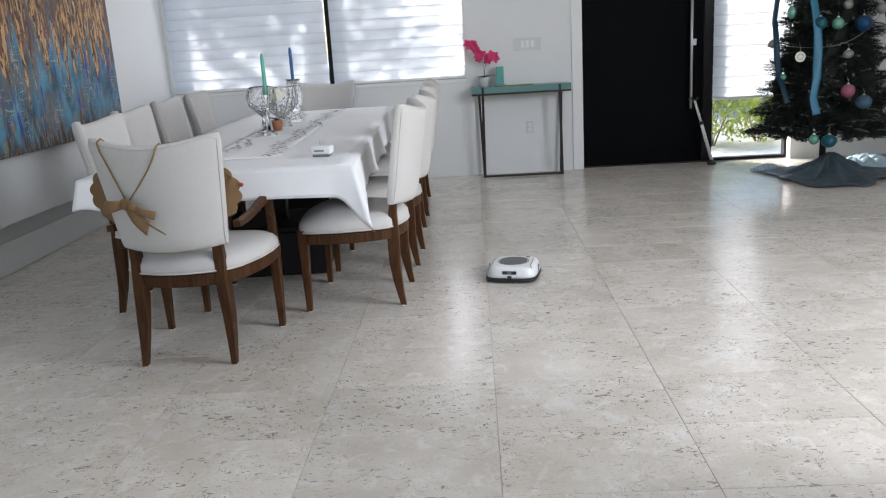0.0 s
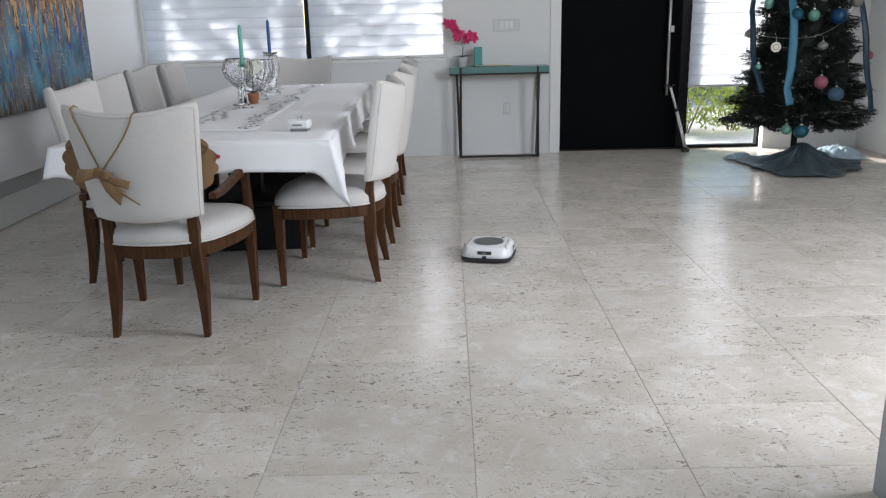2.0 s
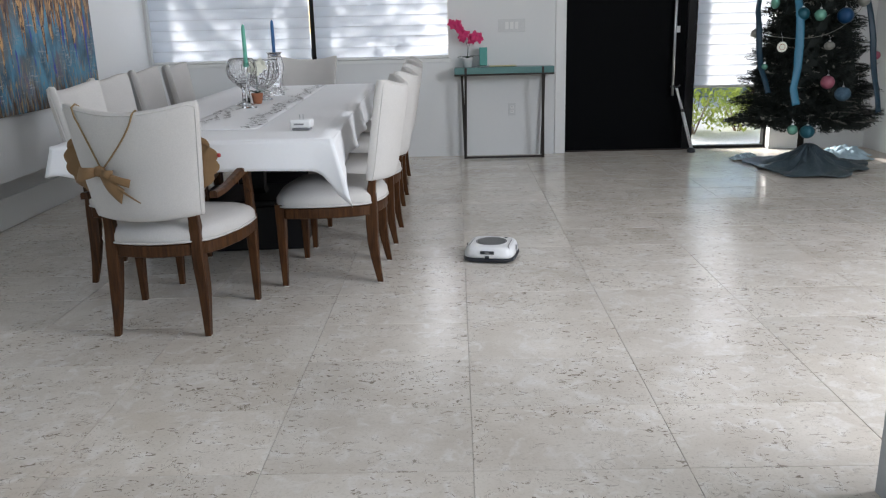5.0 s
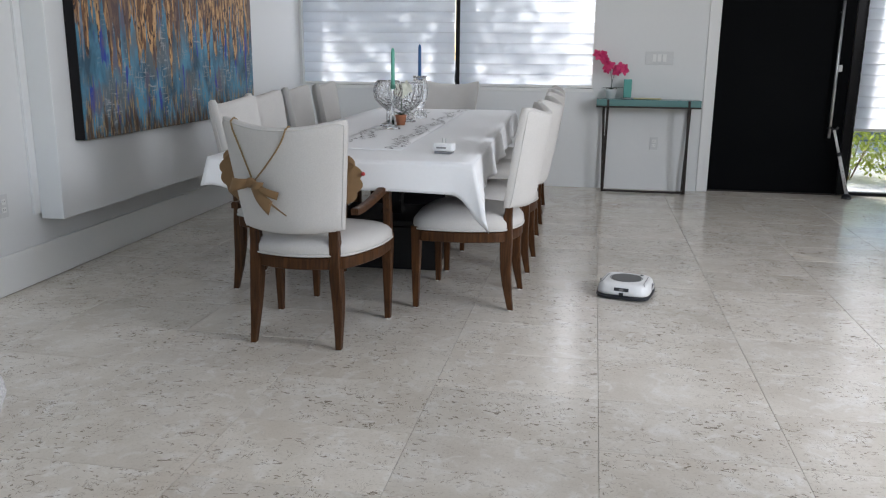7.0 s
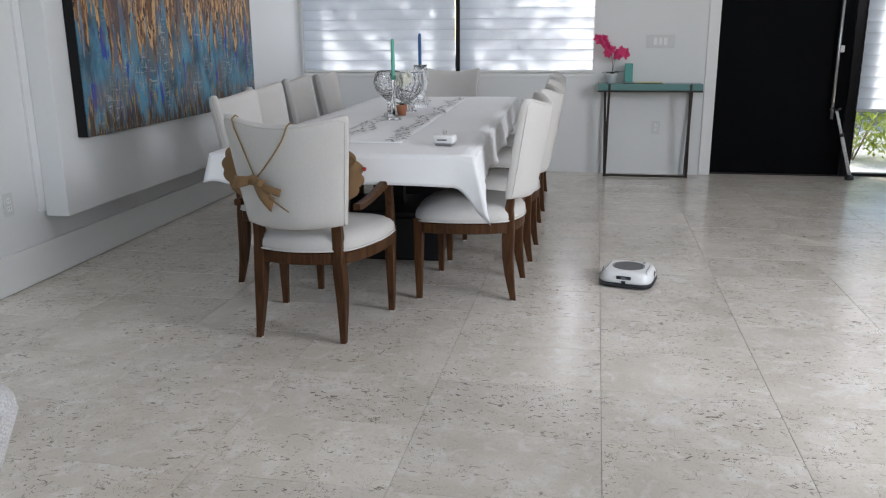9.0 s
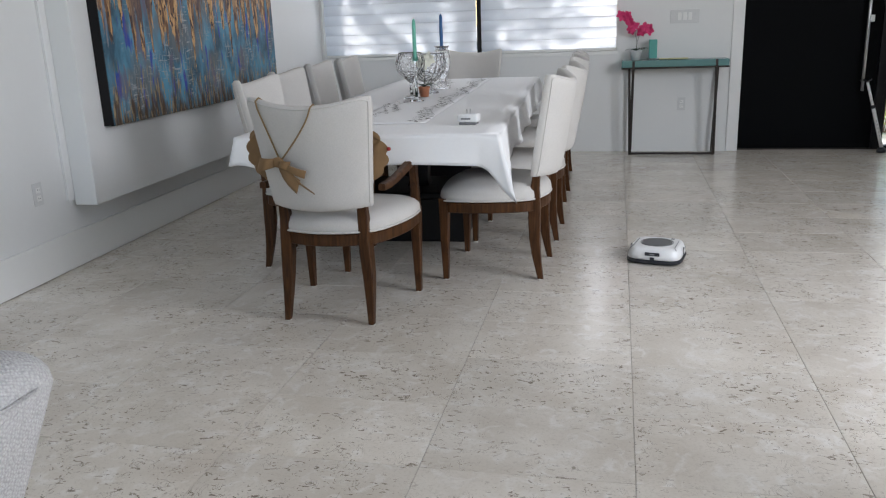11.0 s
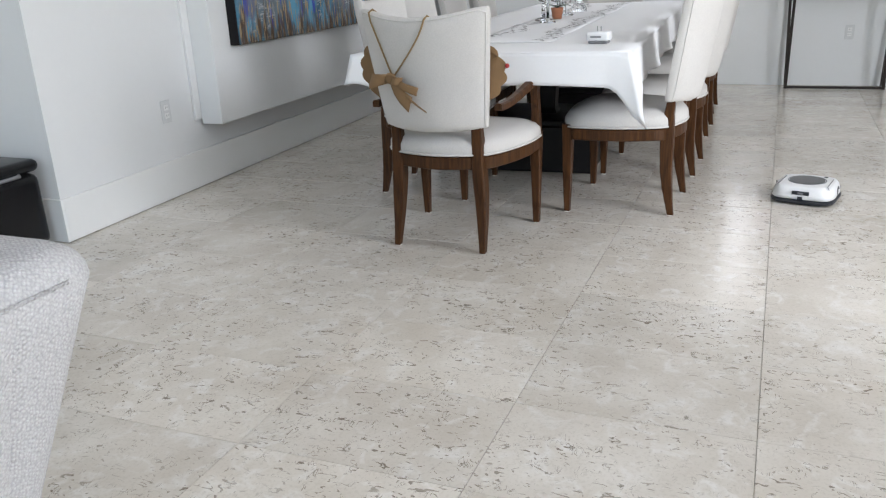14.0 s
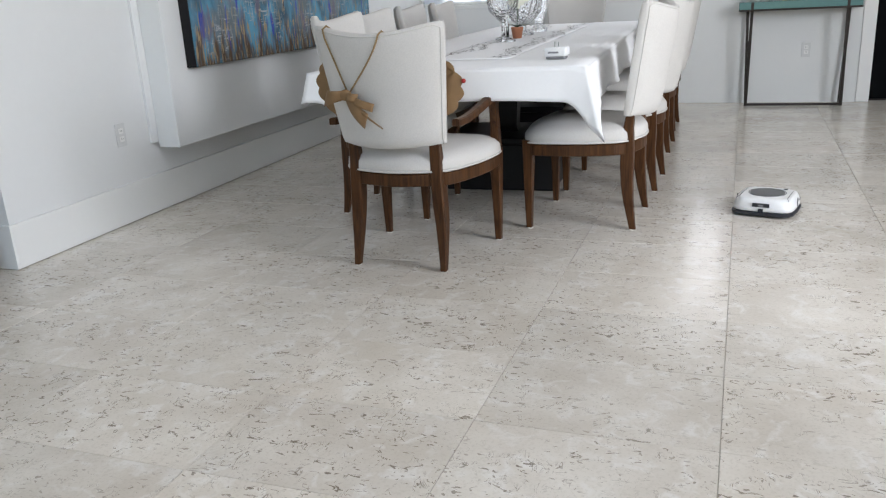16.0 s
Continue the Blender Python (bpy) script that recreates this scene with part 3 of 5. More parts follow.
bar = thing("door_jammer", pose(2.243, 7.985, 0), "white telescopic security bar propped under the door pull", "security bar")
part("rubber_foot", lathe([(0.040, 0.003), (0.042, 0.02), (0.030, 0.04), (0.014, 0.05)], 16), DARKPLASTIC, bar, "black rubber foot", True)
part("lower_tube", tube([(0, 0.0, 0.045), (-0.092, 0.05, 0.40)], 0.016, 12), PLASTIC, bar, "", True)
part("upper_tube", tube([(-0.092, 0.05, 0.40), (-0.150, 0.085, 0.62)], 0.012, 12), TRIM, bar, "", True)
part("collar", tube([(-0.088, 0.048, 0.385), (-0.096, 0.052, 0.415)], 0.019, 12), DARKPLASTIC, bar)
for k in range(7):
    q = 0.12 + 0.09 * k
    part("peg_hole", box(-0.003, -0.003, -0.004, 0.003, 0.001, 0.004), DARKPLASTIC, bar).location = (-0.092 * q, 0.05 * q - 0.015, 0.045 + 0.355 * q)
part("yoke", tube([(-0.185, 0.085, 0.64), (-0.15, 0.08, 0.615), (-0.115, 0.085, 0.64)], 0.009, 8), DARKPLASTIC, bar)


# ---- dining chairs ----
def seat_outline(front, rear, d0, d1, n=10):
    """Closed plan of a seat with bowed front and sides."""
    pts = []
    for i in range(n):
        t = i / n
        pts.append((front * (2 * t - 1), d1 + 0.030 * math.sin(math.pi * t)))
    for i in range(n):
        t = i / n
        pts.append((front + (rear - front) * t + 0.034 * math.sin(math.pi * t), d1 + (d0 - d1) * t))
    for i in range(n):
        t = i / n
        pts.append((rear * (1 - 2 * t), d0 - 0.062 * math.sin(math.pi * t)))
    for i in range(n):
        t = i / n
        pts.append((-rear + (rear - front) * t - 0.034 * math.sin(math.pi * t), d0 + (d1 - d0) * t))
    out = []
    for i, p in enumerate(pts):          # ease the corners
        a, c = pts[i - 1], pts[(i + 1) % len(pts)]
        out.append(((a[0] + 2 * p[0] + c[0]) / 4, (a[1] + 2 * p[1] + c[1]) / 4))
    return out


BACK_FOOT = 0.522


def back_mid(s, v):
    """Middle of the barrel-curved, leaning back, seen from the side."""
    return -0.300 - 0.080 * v + 0.080 * s * s


def back_point(u, v, side, wb, wt, top):
    """A point of the leaning, wrapped backrest: u across, v up, side +1 towards the sitter."""
    s = 2 * u - 1
    w = (wb + (wt - wb) * v) * (1 - 0.03 * max(0.0, (v - 0.88) / 0.12) ** 2.5)
    z = BACK_FOOT + (top - BACK_FOOT) * v - 0.044 * (1 - s * s) * v - 0.012 * (1 - s * s) * (1 - v) - 0.012 * abs(s) ** 10 * v ** 6
    round_ = (1 - abs(s) ** 7) ** 0.5 * (1 - abs(2 * v - 1) ** 9) ** 0.5
    return (w * s, back_mid(s, v) + side * 0.034 * (0.32 + 0.68 * round_), z)


def dining_chair(m, arms, label, front=0.255, rear=0.192, top=1.015):
    ch = thing("dining_armchair" if arms else "dining_chair", m, label, "chair", "chairs round the dining table")
    for s in (-1, 1):
        lf = part("front_leg", square_leg([(s * front, 0.215, 0.004, 0.0135, 0.0135), (s * front, 0.215, 0.20, 0.0195, 0.0195), (s * front, 0.212, 0.42, 0.026, 0.026)]), WALNUT, ch)
        part("glide", lathe([(0.0145, 0), (0.0145, 0.005)], 12), GLIDE, lf).location = (s * front, 0.215, 0)
        pts = [(0.0, -0.254, 0.0125, 0.014), (0.06, -0.244, 0.0150, 0.017), (0.13, -0.233, 0.0185, 0.022), (0.21, -0.225, 0.0225, 0.026), (0.30, -0.223, 0.025, 0.029), (0.38, -0.223, 0.0245, 0.029), (0.46, -0.226, 0.0225, 0.022), (0.515, -0.233, 0.021, 0.018), (0.57, -0.246, 0.020, 0.012)]
        lr = part("rear_leg", square_leg([(s * (rear - 0.006 + 0.012 * (z < 0.3) * (1 - z / 0.3) - 0.006 * min(1.0, max(0.0, (z - 0.24) / 0.16))), y, max(z, 0.004), a, c) for z, y, a, c in pts]), WALNUT, ch)
        part("glide", lathe([(0.0145, 0), (0.0145, 0.005)], 12), GLIDE, lr).location = (s * (rear + 0.006), -0.251, 0)
    o = seat_outline(front + 0.025, rear + 0.032, -0.218, 0.225)
    rail = bmesh.new()
    skin(rail, [[(x * 0.985, y * 0.985, 0.350) for x, y in o], [(x, y, 0.354) for x, y in o], [(x, y, 0.398) for x, y in o], [(x * 0.985, y * 0.985, 0.402) for x, y in o]])
    part("seat_rail", rail, WALNUT, ch)
    seat = bmesh.new()
    rings = []
    for k, (sc, z) in enumerate(((0.97, 0.4025), (1.005, 0.408), (1.018, 0.424), (1.008, 0.447), (0.95, 0.468), (0.80, 0.484), (0.5, 0.494), (0.15, 0.497))):
        rings.append([(x * sc, y * sc, z) for x, y in o])
    skin(seat, rings)
    st = part("seat", seat, LINEN, ch, "off-white linen seat pad", True)
    part("piping", tube([(x * 1.016, y * 1.016, 0.411) for x, y in o], 0.0048, 6, closed=True), LINEN, st, "", True)
    wb, wt = 0.220, 0.270
    bk = bmesh.new()
    nu, nv = 22, 18
    step = lambda i, k: 0.5 - 0.5 * math.cos(math.pi * i / k)
    grid = {}
    for side_ in (1, -1):
        for v in range(nv + 1):
            for u in range(nu + 1):
                grid[side_, u, v] = bk.verts.new(back_point(step(u, nu), step(v, nv), side_, wb, wt, top))
    for v in range(nv):
        for u in range(nu):
            bk.faces.new([grid[1, u + a, v + c] for a, c in ((0, 0), (1, 0), (1, 1), (0, 1))])
            bk.faces.new([grid[-1, u + a, v + c] for a, c in ((0, 0), (0, 1), (1, 1), (1, 0))])
    ring = [(u, 0) for u in range(nu)] + [(nu, v) for v in range(nv)] + [(u, nv) for u in range(nu, 0, -1)] + [(0, v) for v in range(nv, 0, -1)]
    for p, q in zip(ring, ring[1:] + ring[:1]):
        bk.faces.new((grid[1, p[0], p[1]], grid[1, q[0], q[1]], grid[-1, q[0], q[1]], grid[-1, p[0], p[1]]))
    back = part("backrest", bk, LINEN, ch, "off-white linen upholstered back", True)
    edge = [back_point(0.012, v / 20, -1, wb, wt, top) for v in range(20)] + [back_point(u / 20, 0.975, -1, wb, wt, top) for u in range(1, 20)] + [back_point(0.988, v / 20, -1, wb, wt, top) for v in range(19, -1, -1)]
    part("welt", tube(edge, 0.0034, 6), LINEN, back, "", True)
    if arms:
        for s in (-1, 1):
            part("arm_post", square_leg([(s * (front + 0.004), 0.205, 0.425, 0.020, 0.022), (s * (front + 0.010), 0.185, 0.52, 0.017, 0.021), (s * (front + 0.018), 0.150, 0.60, 0.015, 0.022), (s * (front + 0.022), 0.135, 0.655, 0.017, 0.028)]), WALNUT, ch)
            arm = []
            for k in range(9):
                t = k / 8
                x = s * (front + 0.024 - 0.030 * t - 0.012 * math.sin(math.pi * t))
                y = 0.165 - 0.400 * t
                z = 0.668 - 0.075 * math.sin(math.pi * min(1.0, t * 1.05) * 0.55) + 0.01 * t
                a, h = 0.021 - 0.006 * t, 0.014
                arm.append([(x - a, y, z - h), (x + a, y, z - h), (x + a, y, z + h * 0.6), (x + a * 0.6, y, z + h), (x - a * 0.6, y, z + h), (x - a, y, z + h * 0.6)])
            part("arm", skin(bmesh.new(), arm), WALNUT, ch, "curved walnut arm")
    return ch


ARM_CHAIR = pose(-1.276, 3.560, 0, 0, 0, -2.4)
dining_chair(ARM_CHAIR, True, "off-white linen armchair with walnut legs at the table head", 0.275, 0.190, 0.995)
first = dining_chair(pose(-0.675, 4.215, 0, 0, 0, 88), False, "off-white linen side chair with dark walnut legs")
for x, y, r in ((-0.652, 4.950, 89), (-0.672, 5.98, 90), (-0.700, 6.80, 90), (-1.662, 4.285, -89), (-1.80, 5.04, -88), (-1.95, 6.02, -87), (-2.00, 6.84, -87)):
    copy_thing(first, pose(x, y, 0, 0, 0, r))
copy_thing(first, pose(-1.395, 7.50, 0, 0, 0, 180))

# ---- dining table ----
TABLE = pose(-1.277, 5.505, 0, 0, 0, 2.6)
TW, TL, TZ = 0.61, 1.86, 0.766
tab = thing("dining_table", TABLE, "long black pedestal dining table under a white cloth", "table")
part("tabletop", box(-TW + 0.01, -TL + 0.01, 0.715, TW - 0.01, TL - 0.01, TZ - 0.004, 0.006), BLACKWOOD, tab)
for s in (-1, 1):
    y = s * 0.585
    ped = part("pedestal", box(-0.31, y - 0.265, 0.003, 0.31, y + 0.265, 0.262, 0.008), BLACKWOOD, tab, "black plinth of the pedestal")
    part("plinth_cap", box(-0.32, y - 0.275, 0.263, 0.32, y + 0.275, 0.300, 0.008), BLACKWOOD, ped)
    part("column", square_leg([(0, y, 0.300, 0.066, 0.066), (0, y, 0.33, 0.056, 0.056), (0, y, 0.50, 0.066, 0.060), (0, y, 0.66, 0.095, 0.075), (0, y, 0.7145, 0.15, 0.11)]), BLACKWOOD, ped)


def cloth_edge(s):
    """Plan point, outward way and drop at s of the cloth's rim (0..4, one side each)."""
    k, t = int(s) % 4, s - int(s)
    c = [(TW, -TL), (TW, TL), (-TW, TL), (-TW, -TL)]
    a, b_ = c[k], c[(k + 1) % 4]
    p = (a[0] + (b_[0] - a[0]) * t, a[1] + (b_[1] - a[1]) * t)
    n_ = [(1, 0), (0, 1), (-1, 0), (0, -1)][k]
    side_len = 2 * TL if k % 2 == 0 else 2 * TW
    d = min(t, 1 - t) * side_len            # distance from the corner
    long_side = k % 2 == 0
    drop = (0.165 if k == 0 else 0.105) if long_side else (0.134 + 0.006 * math.sin(t * 7))
    wave = (0.012 * math.sin(t * 31 + k) + 0.009 * math.sin(t * 57 + 2 * k)) if long_side else 0.004 * math.sin(t * 9)
    tip = max(0.0, 1 - d / (0.17 if long_side else 0.085))
    if p[0] < 0:
        tip *= 0.35
    return p, n_, drop, wave, tip


def cloth(u, v):
    s = u * 4
    p, n_, drop, wave, tip = cloth_edge(s if s < 4 else 3.999999)
    k = int(min(s, 3.999)) % 4
    t = min(s, 3.9999) - k
    corner = [(1, -1), (1, 1), (-1, 1), (-1, -1)][k if t < 0.5 else (k + 1) % 4]
    w = v
    drop += ((0.15 if corner[0] > 0 else 0.11) - drop) * min(1.0, tip * 2.8)
    full = drop + 0.135 * tip - (0.030 * math.sin(math.pi * min(1.0, tip * 1.6)) if k % 2 else 0.0)
    out = 0.006 + w ** 1.2 * (0.020 + wave * (1 - tip))
    e = min(1.0, tip * 1.4)
    dx, dy = (n_[0] * (1 - e) + corner[0] * e) * out, (n_[1] * (1 - e) + corner[1] * e) * out
    pull = 0.09 * tip ** 1.5 * w
    dx += corner[0] * pull * 0.7
    dy += corner[1] * pull
    return (p[0] + dx, p[1] + dy, TZ + 0.003 - full * w ** 1.05)


cl = bmesh.new()
sheet(cloth, 320, 8, cl)
sheet(lambda u, v: (-TW - 0.006 + (2 * TW + 0.012) * u, -TL - 0.006 + (2 * TL + 0.012) * v, TZ + 0.003 + 0.0012 * math.sin(u * 9 + v * 23) * math.sin(v * 17)), 16, 48, cl)
bmesh.ops.remove_doubles(cl, verts=cl.verts, dist=0.0015)
tc_ob = part("tablecloth", cl, CLOTH, None, "", True)
tc_ob.matrix_world = TABLE
thicken(tc_ob, 0.0018, 1.0)
tagged(tc_ob, "white cotton tablecloth hanging in points at the corners", "tablecloth")

runner = thing("table_runner", TABLE @ pose(0, 0, TZ + 0.008), "white table runner with a trailing dark leaf border", "table runner")
rn = part("runner_cloth", sheet(lambda u, v: (-0.21 + 0.42 * u, -1.45 + 3.2 * v, 0.0012 * math.sin(v * 40) * math.sin(u * 5) + 0.0012), 10, 60), CLOTH, runner, "", True)
thicken(rn, 0.003, 0.0)
em = bmesh.new()
rnd = random.Random(4)
for sx in (-1, 1):
    for k in range(190):
        y = -1.42 + 3.1 * k / 190
        cx = sx * (0.135 + 0.035 * math.sin(y * 9)) + rnd.choice((-0.034, -0.012, 0.014, 0.036)) + rnd.uniform(-0.006, 0.006)
        a, ln, wd = rnd.uniform(0, 6.28), rnd.uniform(0.016, 0.027), rnd.uniform(0.005, 0.0085)
        ca, sa = math.cos(a), math.sin(a)
        q = [(-ln, 0), (0, wd), (ln, 0), (0, -wd)]
        em.faces.new([em.verts.new((cx + x * ca - yy * sa, y + x * sa + yy * ca, 0.0062)) for x, yy in q])
tagged(part("leaf_embroidery", em, THREAD, runner, "dark taupe leaf embroidery"), kind="stuff")


# ---- armchair decoration: scalloped kraft board on a cord ----
deco = thing("chair_decoration", ARM_CHAIR, "round scalloped kraft-board ornament tied round the chair back", "chair decoration")
bm = bmesh.new()
front_ring, rear_ring = [], []
for i in range(120):
    a = 2 * math.pi * i / 120
    r = 0.312 + 0.012 * abs(math.sin(a * 10))
    x, z = -0.03 + r * math.cos(a), 0.735 + r * 0.60 * math.sin(a)
    v = (z - BACK_FOOT) / 0.46
    y = back_mid(0, v) + 0.062 + 0.062 * min(1.35, (x / 0.26) ** 2)
    front_ring.append((x, y + 0.006, z))
    rear_ring.append((x, y, z))
skin(bm, [rear_ring, front_ring])
disc = part("board", bm, KRAFT, deco)
for a, r in ((0.12, 0.30),):
    part("berry", ball(0.009, (0, 0, 0), 10, 6), REDPAINT, disc, "red painted berry", True).location = (r * math.cos(a), back_mid(0, 0.45) + 0.130, 0.735 + 0.19 * math.sin(a))


def rear_of_back(x, z):
    """A point just behind the armchair's backrest."""
    v = (z - BACK_FOOT) / 0.46
    w = 0.220 + 0.050 * v
    return (x, back_mid(x / w, v) - 0.040, z)


KX, KZ = -0.118, 0.728
for sx, xs in ((-1, -0.203), (1, 0.050)):
    crest = 0.995 - 0.044 * (1 - (xs / 0.262) ** 2) + 0.002
    mid = back_mid(xs / 0.262, 1.0)
    pts = [(xs, mid + 0.040, crest - 0.05), (xs, mid + 0.030, crest - 0.008), (xs, mid + 0.004, crest + 0.003), (xs, mid - 0.028, crest - 0.008)]
    for k in range(1, 9):
        t = k / 8
        z = crest - 0.01 + (KZ - crest + 0.01) * t
        x = xs + (KX - xs) * (t ** (1.35 if sx > 0 else 0.95))
        pts.append(rear_of_back(x, z))
    part("cord", tube(pts, 0.0036, 8), JUTE, deco, "jute cord over the chair back", True)


def ribbon_strip(p0, p1, w0, w1, sag, twist=0.0):
    a, c = Vector(p0), Vector(p1)

    def f(u, v):
        p = a.lerp(c, v)
        w = w0 + (w1 - w0) * v
        ang = twist * v
        q = Vector((0.35, 0, 0.94)) if abs((c - a).normalized().x) > 0.6 else Vector((0.94, 0, 0.35))
        off = q * (u - 0.5) * w
        return (p.x + off.x * math.cos(ang), p.y - sag * math.sin(math.pi * v) - 0.02 * v + abs(off.z) * 0.2 * math.sin(ang), p.z + off.z)
    return sheet(f, 4, 12)


KY = rear_of_back(KX, KZ)[1] - 0.014
for p1, w0, w1 in (((KX - 0.088, KY + 0.010, KZ - 0.012), 0.036, 0.066), ((KX + 0.088, KY - 0.005, KZ - 0.098), 0.034, 0.062), ((KX + 0.125, KY - 0.012, KZ - 0.046), 0.022, 0.034), ((KX + 0.155, KY - 0.002, KZ - 0.125), 0.016, 0.005), ((KX + 0.060, KY - 0.010, KZ - 0.010), 0.030, 0.036)):
    rb = part("bow_tail", ribbon_strip((KX, KY, KZ), p1, w0, w1, 0.022, 0.5), KRAFT, deco, "stiff brown ribbon tail", True)
    thicken(rb, 0.0016)
part("bow_knot", ball(0.022, (KX, KY - 0.008, KZ), 12, 8, 1.2, 0.6, 1.0), KRAFT, deco, "", True)

# ---- things on the dining table ----
TOPZ = TZ + 0.012


def on_table(x, y, rz=0.0, z=TOPZ):
    return pose(x, y, z, 0, 0, rz)


plug = thing("plug_in_device", on_table(-0.773, 4.02, -6, TZ + 0.006), "small white plug-in device lying prongs up", "plug-in device")
part("body", box(-0.052, -0.033, 0.012, 0.052, 0.033, 0.052, 0.010, 3), PLASTIC, plug, "", True)
part("base", box(-0.043, -0.028, 0.0, 0.043, 0.028, 0.0125, 0.005), GREYPLASTIC, plug, "dark grey rubber base")
part("label_bar", box(-0.030, -0.0338, 0.026, 0.018, -0.0328, 0.034), GREYPLASTIC, plug)
for dx in (-0.008, 0.008):
    part("prong", box(dx - 0.0012, -0.004, 0.052, dx + 0.0012, 0.004, 0.074, 0.0006), CHROME, plug, "steel prong")

c1 = thing("candle_holder", on_table(-1.318, 5.20), "slender clear crystal candlestick", "candlestick")
part("foot", lathe([(0.048, 0.0), (0.046, 0.006), (0.012, 0.016), (0.009, 0.03)], 24), CRYSTAL, c1, "", True)
part("stem", lathe([(0.009, 0.03), (0.0085, 0.12), (0.014, 0.135), (0.009, 0.15), (0.009, 0.24), (0.017, 0.25), (0.019, 0.275), (0.012, 0.275)], 20), CRYSTAL, c1, "", True)
cd = thing("taper_candle", on_table(-1.318, 5.20, 0, TOPZ + 0.25), "unlit sea-green taper candle", "candle", "taper candles")
part("wax", lathe([(0.0105, 0), (0.0125, 0.02), (0.0115, 0.225), (0.008, 0.245), (0.002, 0.252)], 16), WAXGREEN, cd, "", True)
part("wick", tube([(0, 0, 0.25), (0.001, 0, 0.262)], 0.001, 6), GLIDE, cd)

c2 = thing("candle_holder", on_table(-1.352, 6.17), "chunky cut-crystal candle holder", "candle holder")
prof = [(0.055, 0.0), (0.058, 0.02), (0.030, 0.06), (0.035, 0.09), (0.060, 0.15), (0.066, 0.21), (0.055, 0.27), (0.046, 0.29), (0.056, 0.31), (0.03, 0.30), (0.012, 0.27)]
part("crystal", lathe(prof, 10), CUTGLASS, c2)
cd = thing("taper_candle", on_table(-1.352, 6.17, 0, TOPZ + 0.275), "unlit deep-blue taper candle", "candle", "taper candles")
part("wax", lathe([(0.0105, 0), (0.0125, 0.02), (0.0118, 0.235), (0.008, 0.255), (0.002, 0.262)], 16), WAXBLUE, cd, "", True)
part("wick", tube([(0, 0, 0.26), (0.001, 0, 0.275)], 0.001, 6), GLIDE, cd)

bowl = thing("cut_glass_bowl", on_table(-1.375, 5.80), "footed cut-glass bowl with faceted sides", "glass bowl")
rings = []
for r, z in [(0.072, 0.0), (0.070, 0.008), (0.022, 0.022), (0.020, 0.060), (0.075, 0.095), (0.122, 0.150), (0.132, 0.205), (0.118, 0.262), (0.124, 0.275), (0.112, 0.270), (0.119, 0.205), (0.108, 0.155), (0.060, 0.105), (0.004, 0.098)]:
    k = 40
    cut = 0.05 if 0.09 < z < 0.26 else 0.0
    rings.append([(r * (1 - cut * (i % 2)) * math.cos(2 * math.pi * (i + (z * 12)) / k), r * (1 - cut * (i % 2)) * math.sin(2 * math.pi * (i + (z * 12)) / k), z) for i in range(k)])
part("bowl", skin(bmesh.new(), rings), CUTGLASS, bowl)

gob = thing("glass_globe", on_table(-1.405, 5.42), "round clear glass globe on a short stem", "glass globe")
part("globe", lathe([(0.055, 0), (0.05, 0.006), (0.012, 0.02), (0.011, 0.10), (0.04, 0.125), (0.088, 0.175), (0.100, 0.225), (0.088, 0.275), (0.072, 0.295), (0.069, 0.293), (0.085, 0.272), (0.096, 0.225), (0.085, 0.18), (0.04, 0.132), (0.003, 0.128)], 32), CUTGLASS, gob, "", True)


def petal(bm, at, r, ax, up):
    """One small cupped petal."""
    ax, up = Vector(ax).normalized(), Vector(up).normalized()
    sd = ax.cross(up).normalized()
    c = Vector(at)
    pts = [c, c + ax * r * 0.5 + sd * r * 0.42 + up * r * 0.12, c + ax * r + sd * r * 0.12 + up * r * 0.02, c + ax * r - sd * r * 0.12 + up * r * 0.02, c + ax * r * 0.5 - sd * r * 0.42 + up * r * 0.12]
    bm.faces.new([bm.verts.new(p) for p in pts])


def flower(bm, at, r, facing, rnd):
    f = Vector(facing).normalized()
    a0 = f.cross(Vector((0, 0, 1))).normalized()
    b0 = f.cross(a0).normalized()
    off = rnd.uniform(0, 1.2)
    for k in range(5):
        a = off + 2 * math.pi * k / 5
        petal(bm, at, r * rnd.uniform(0.85, 1.1), a0 * math.cos(a) + b0 * math.sin(a) + f * 0.25, f)


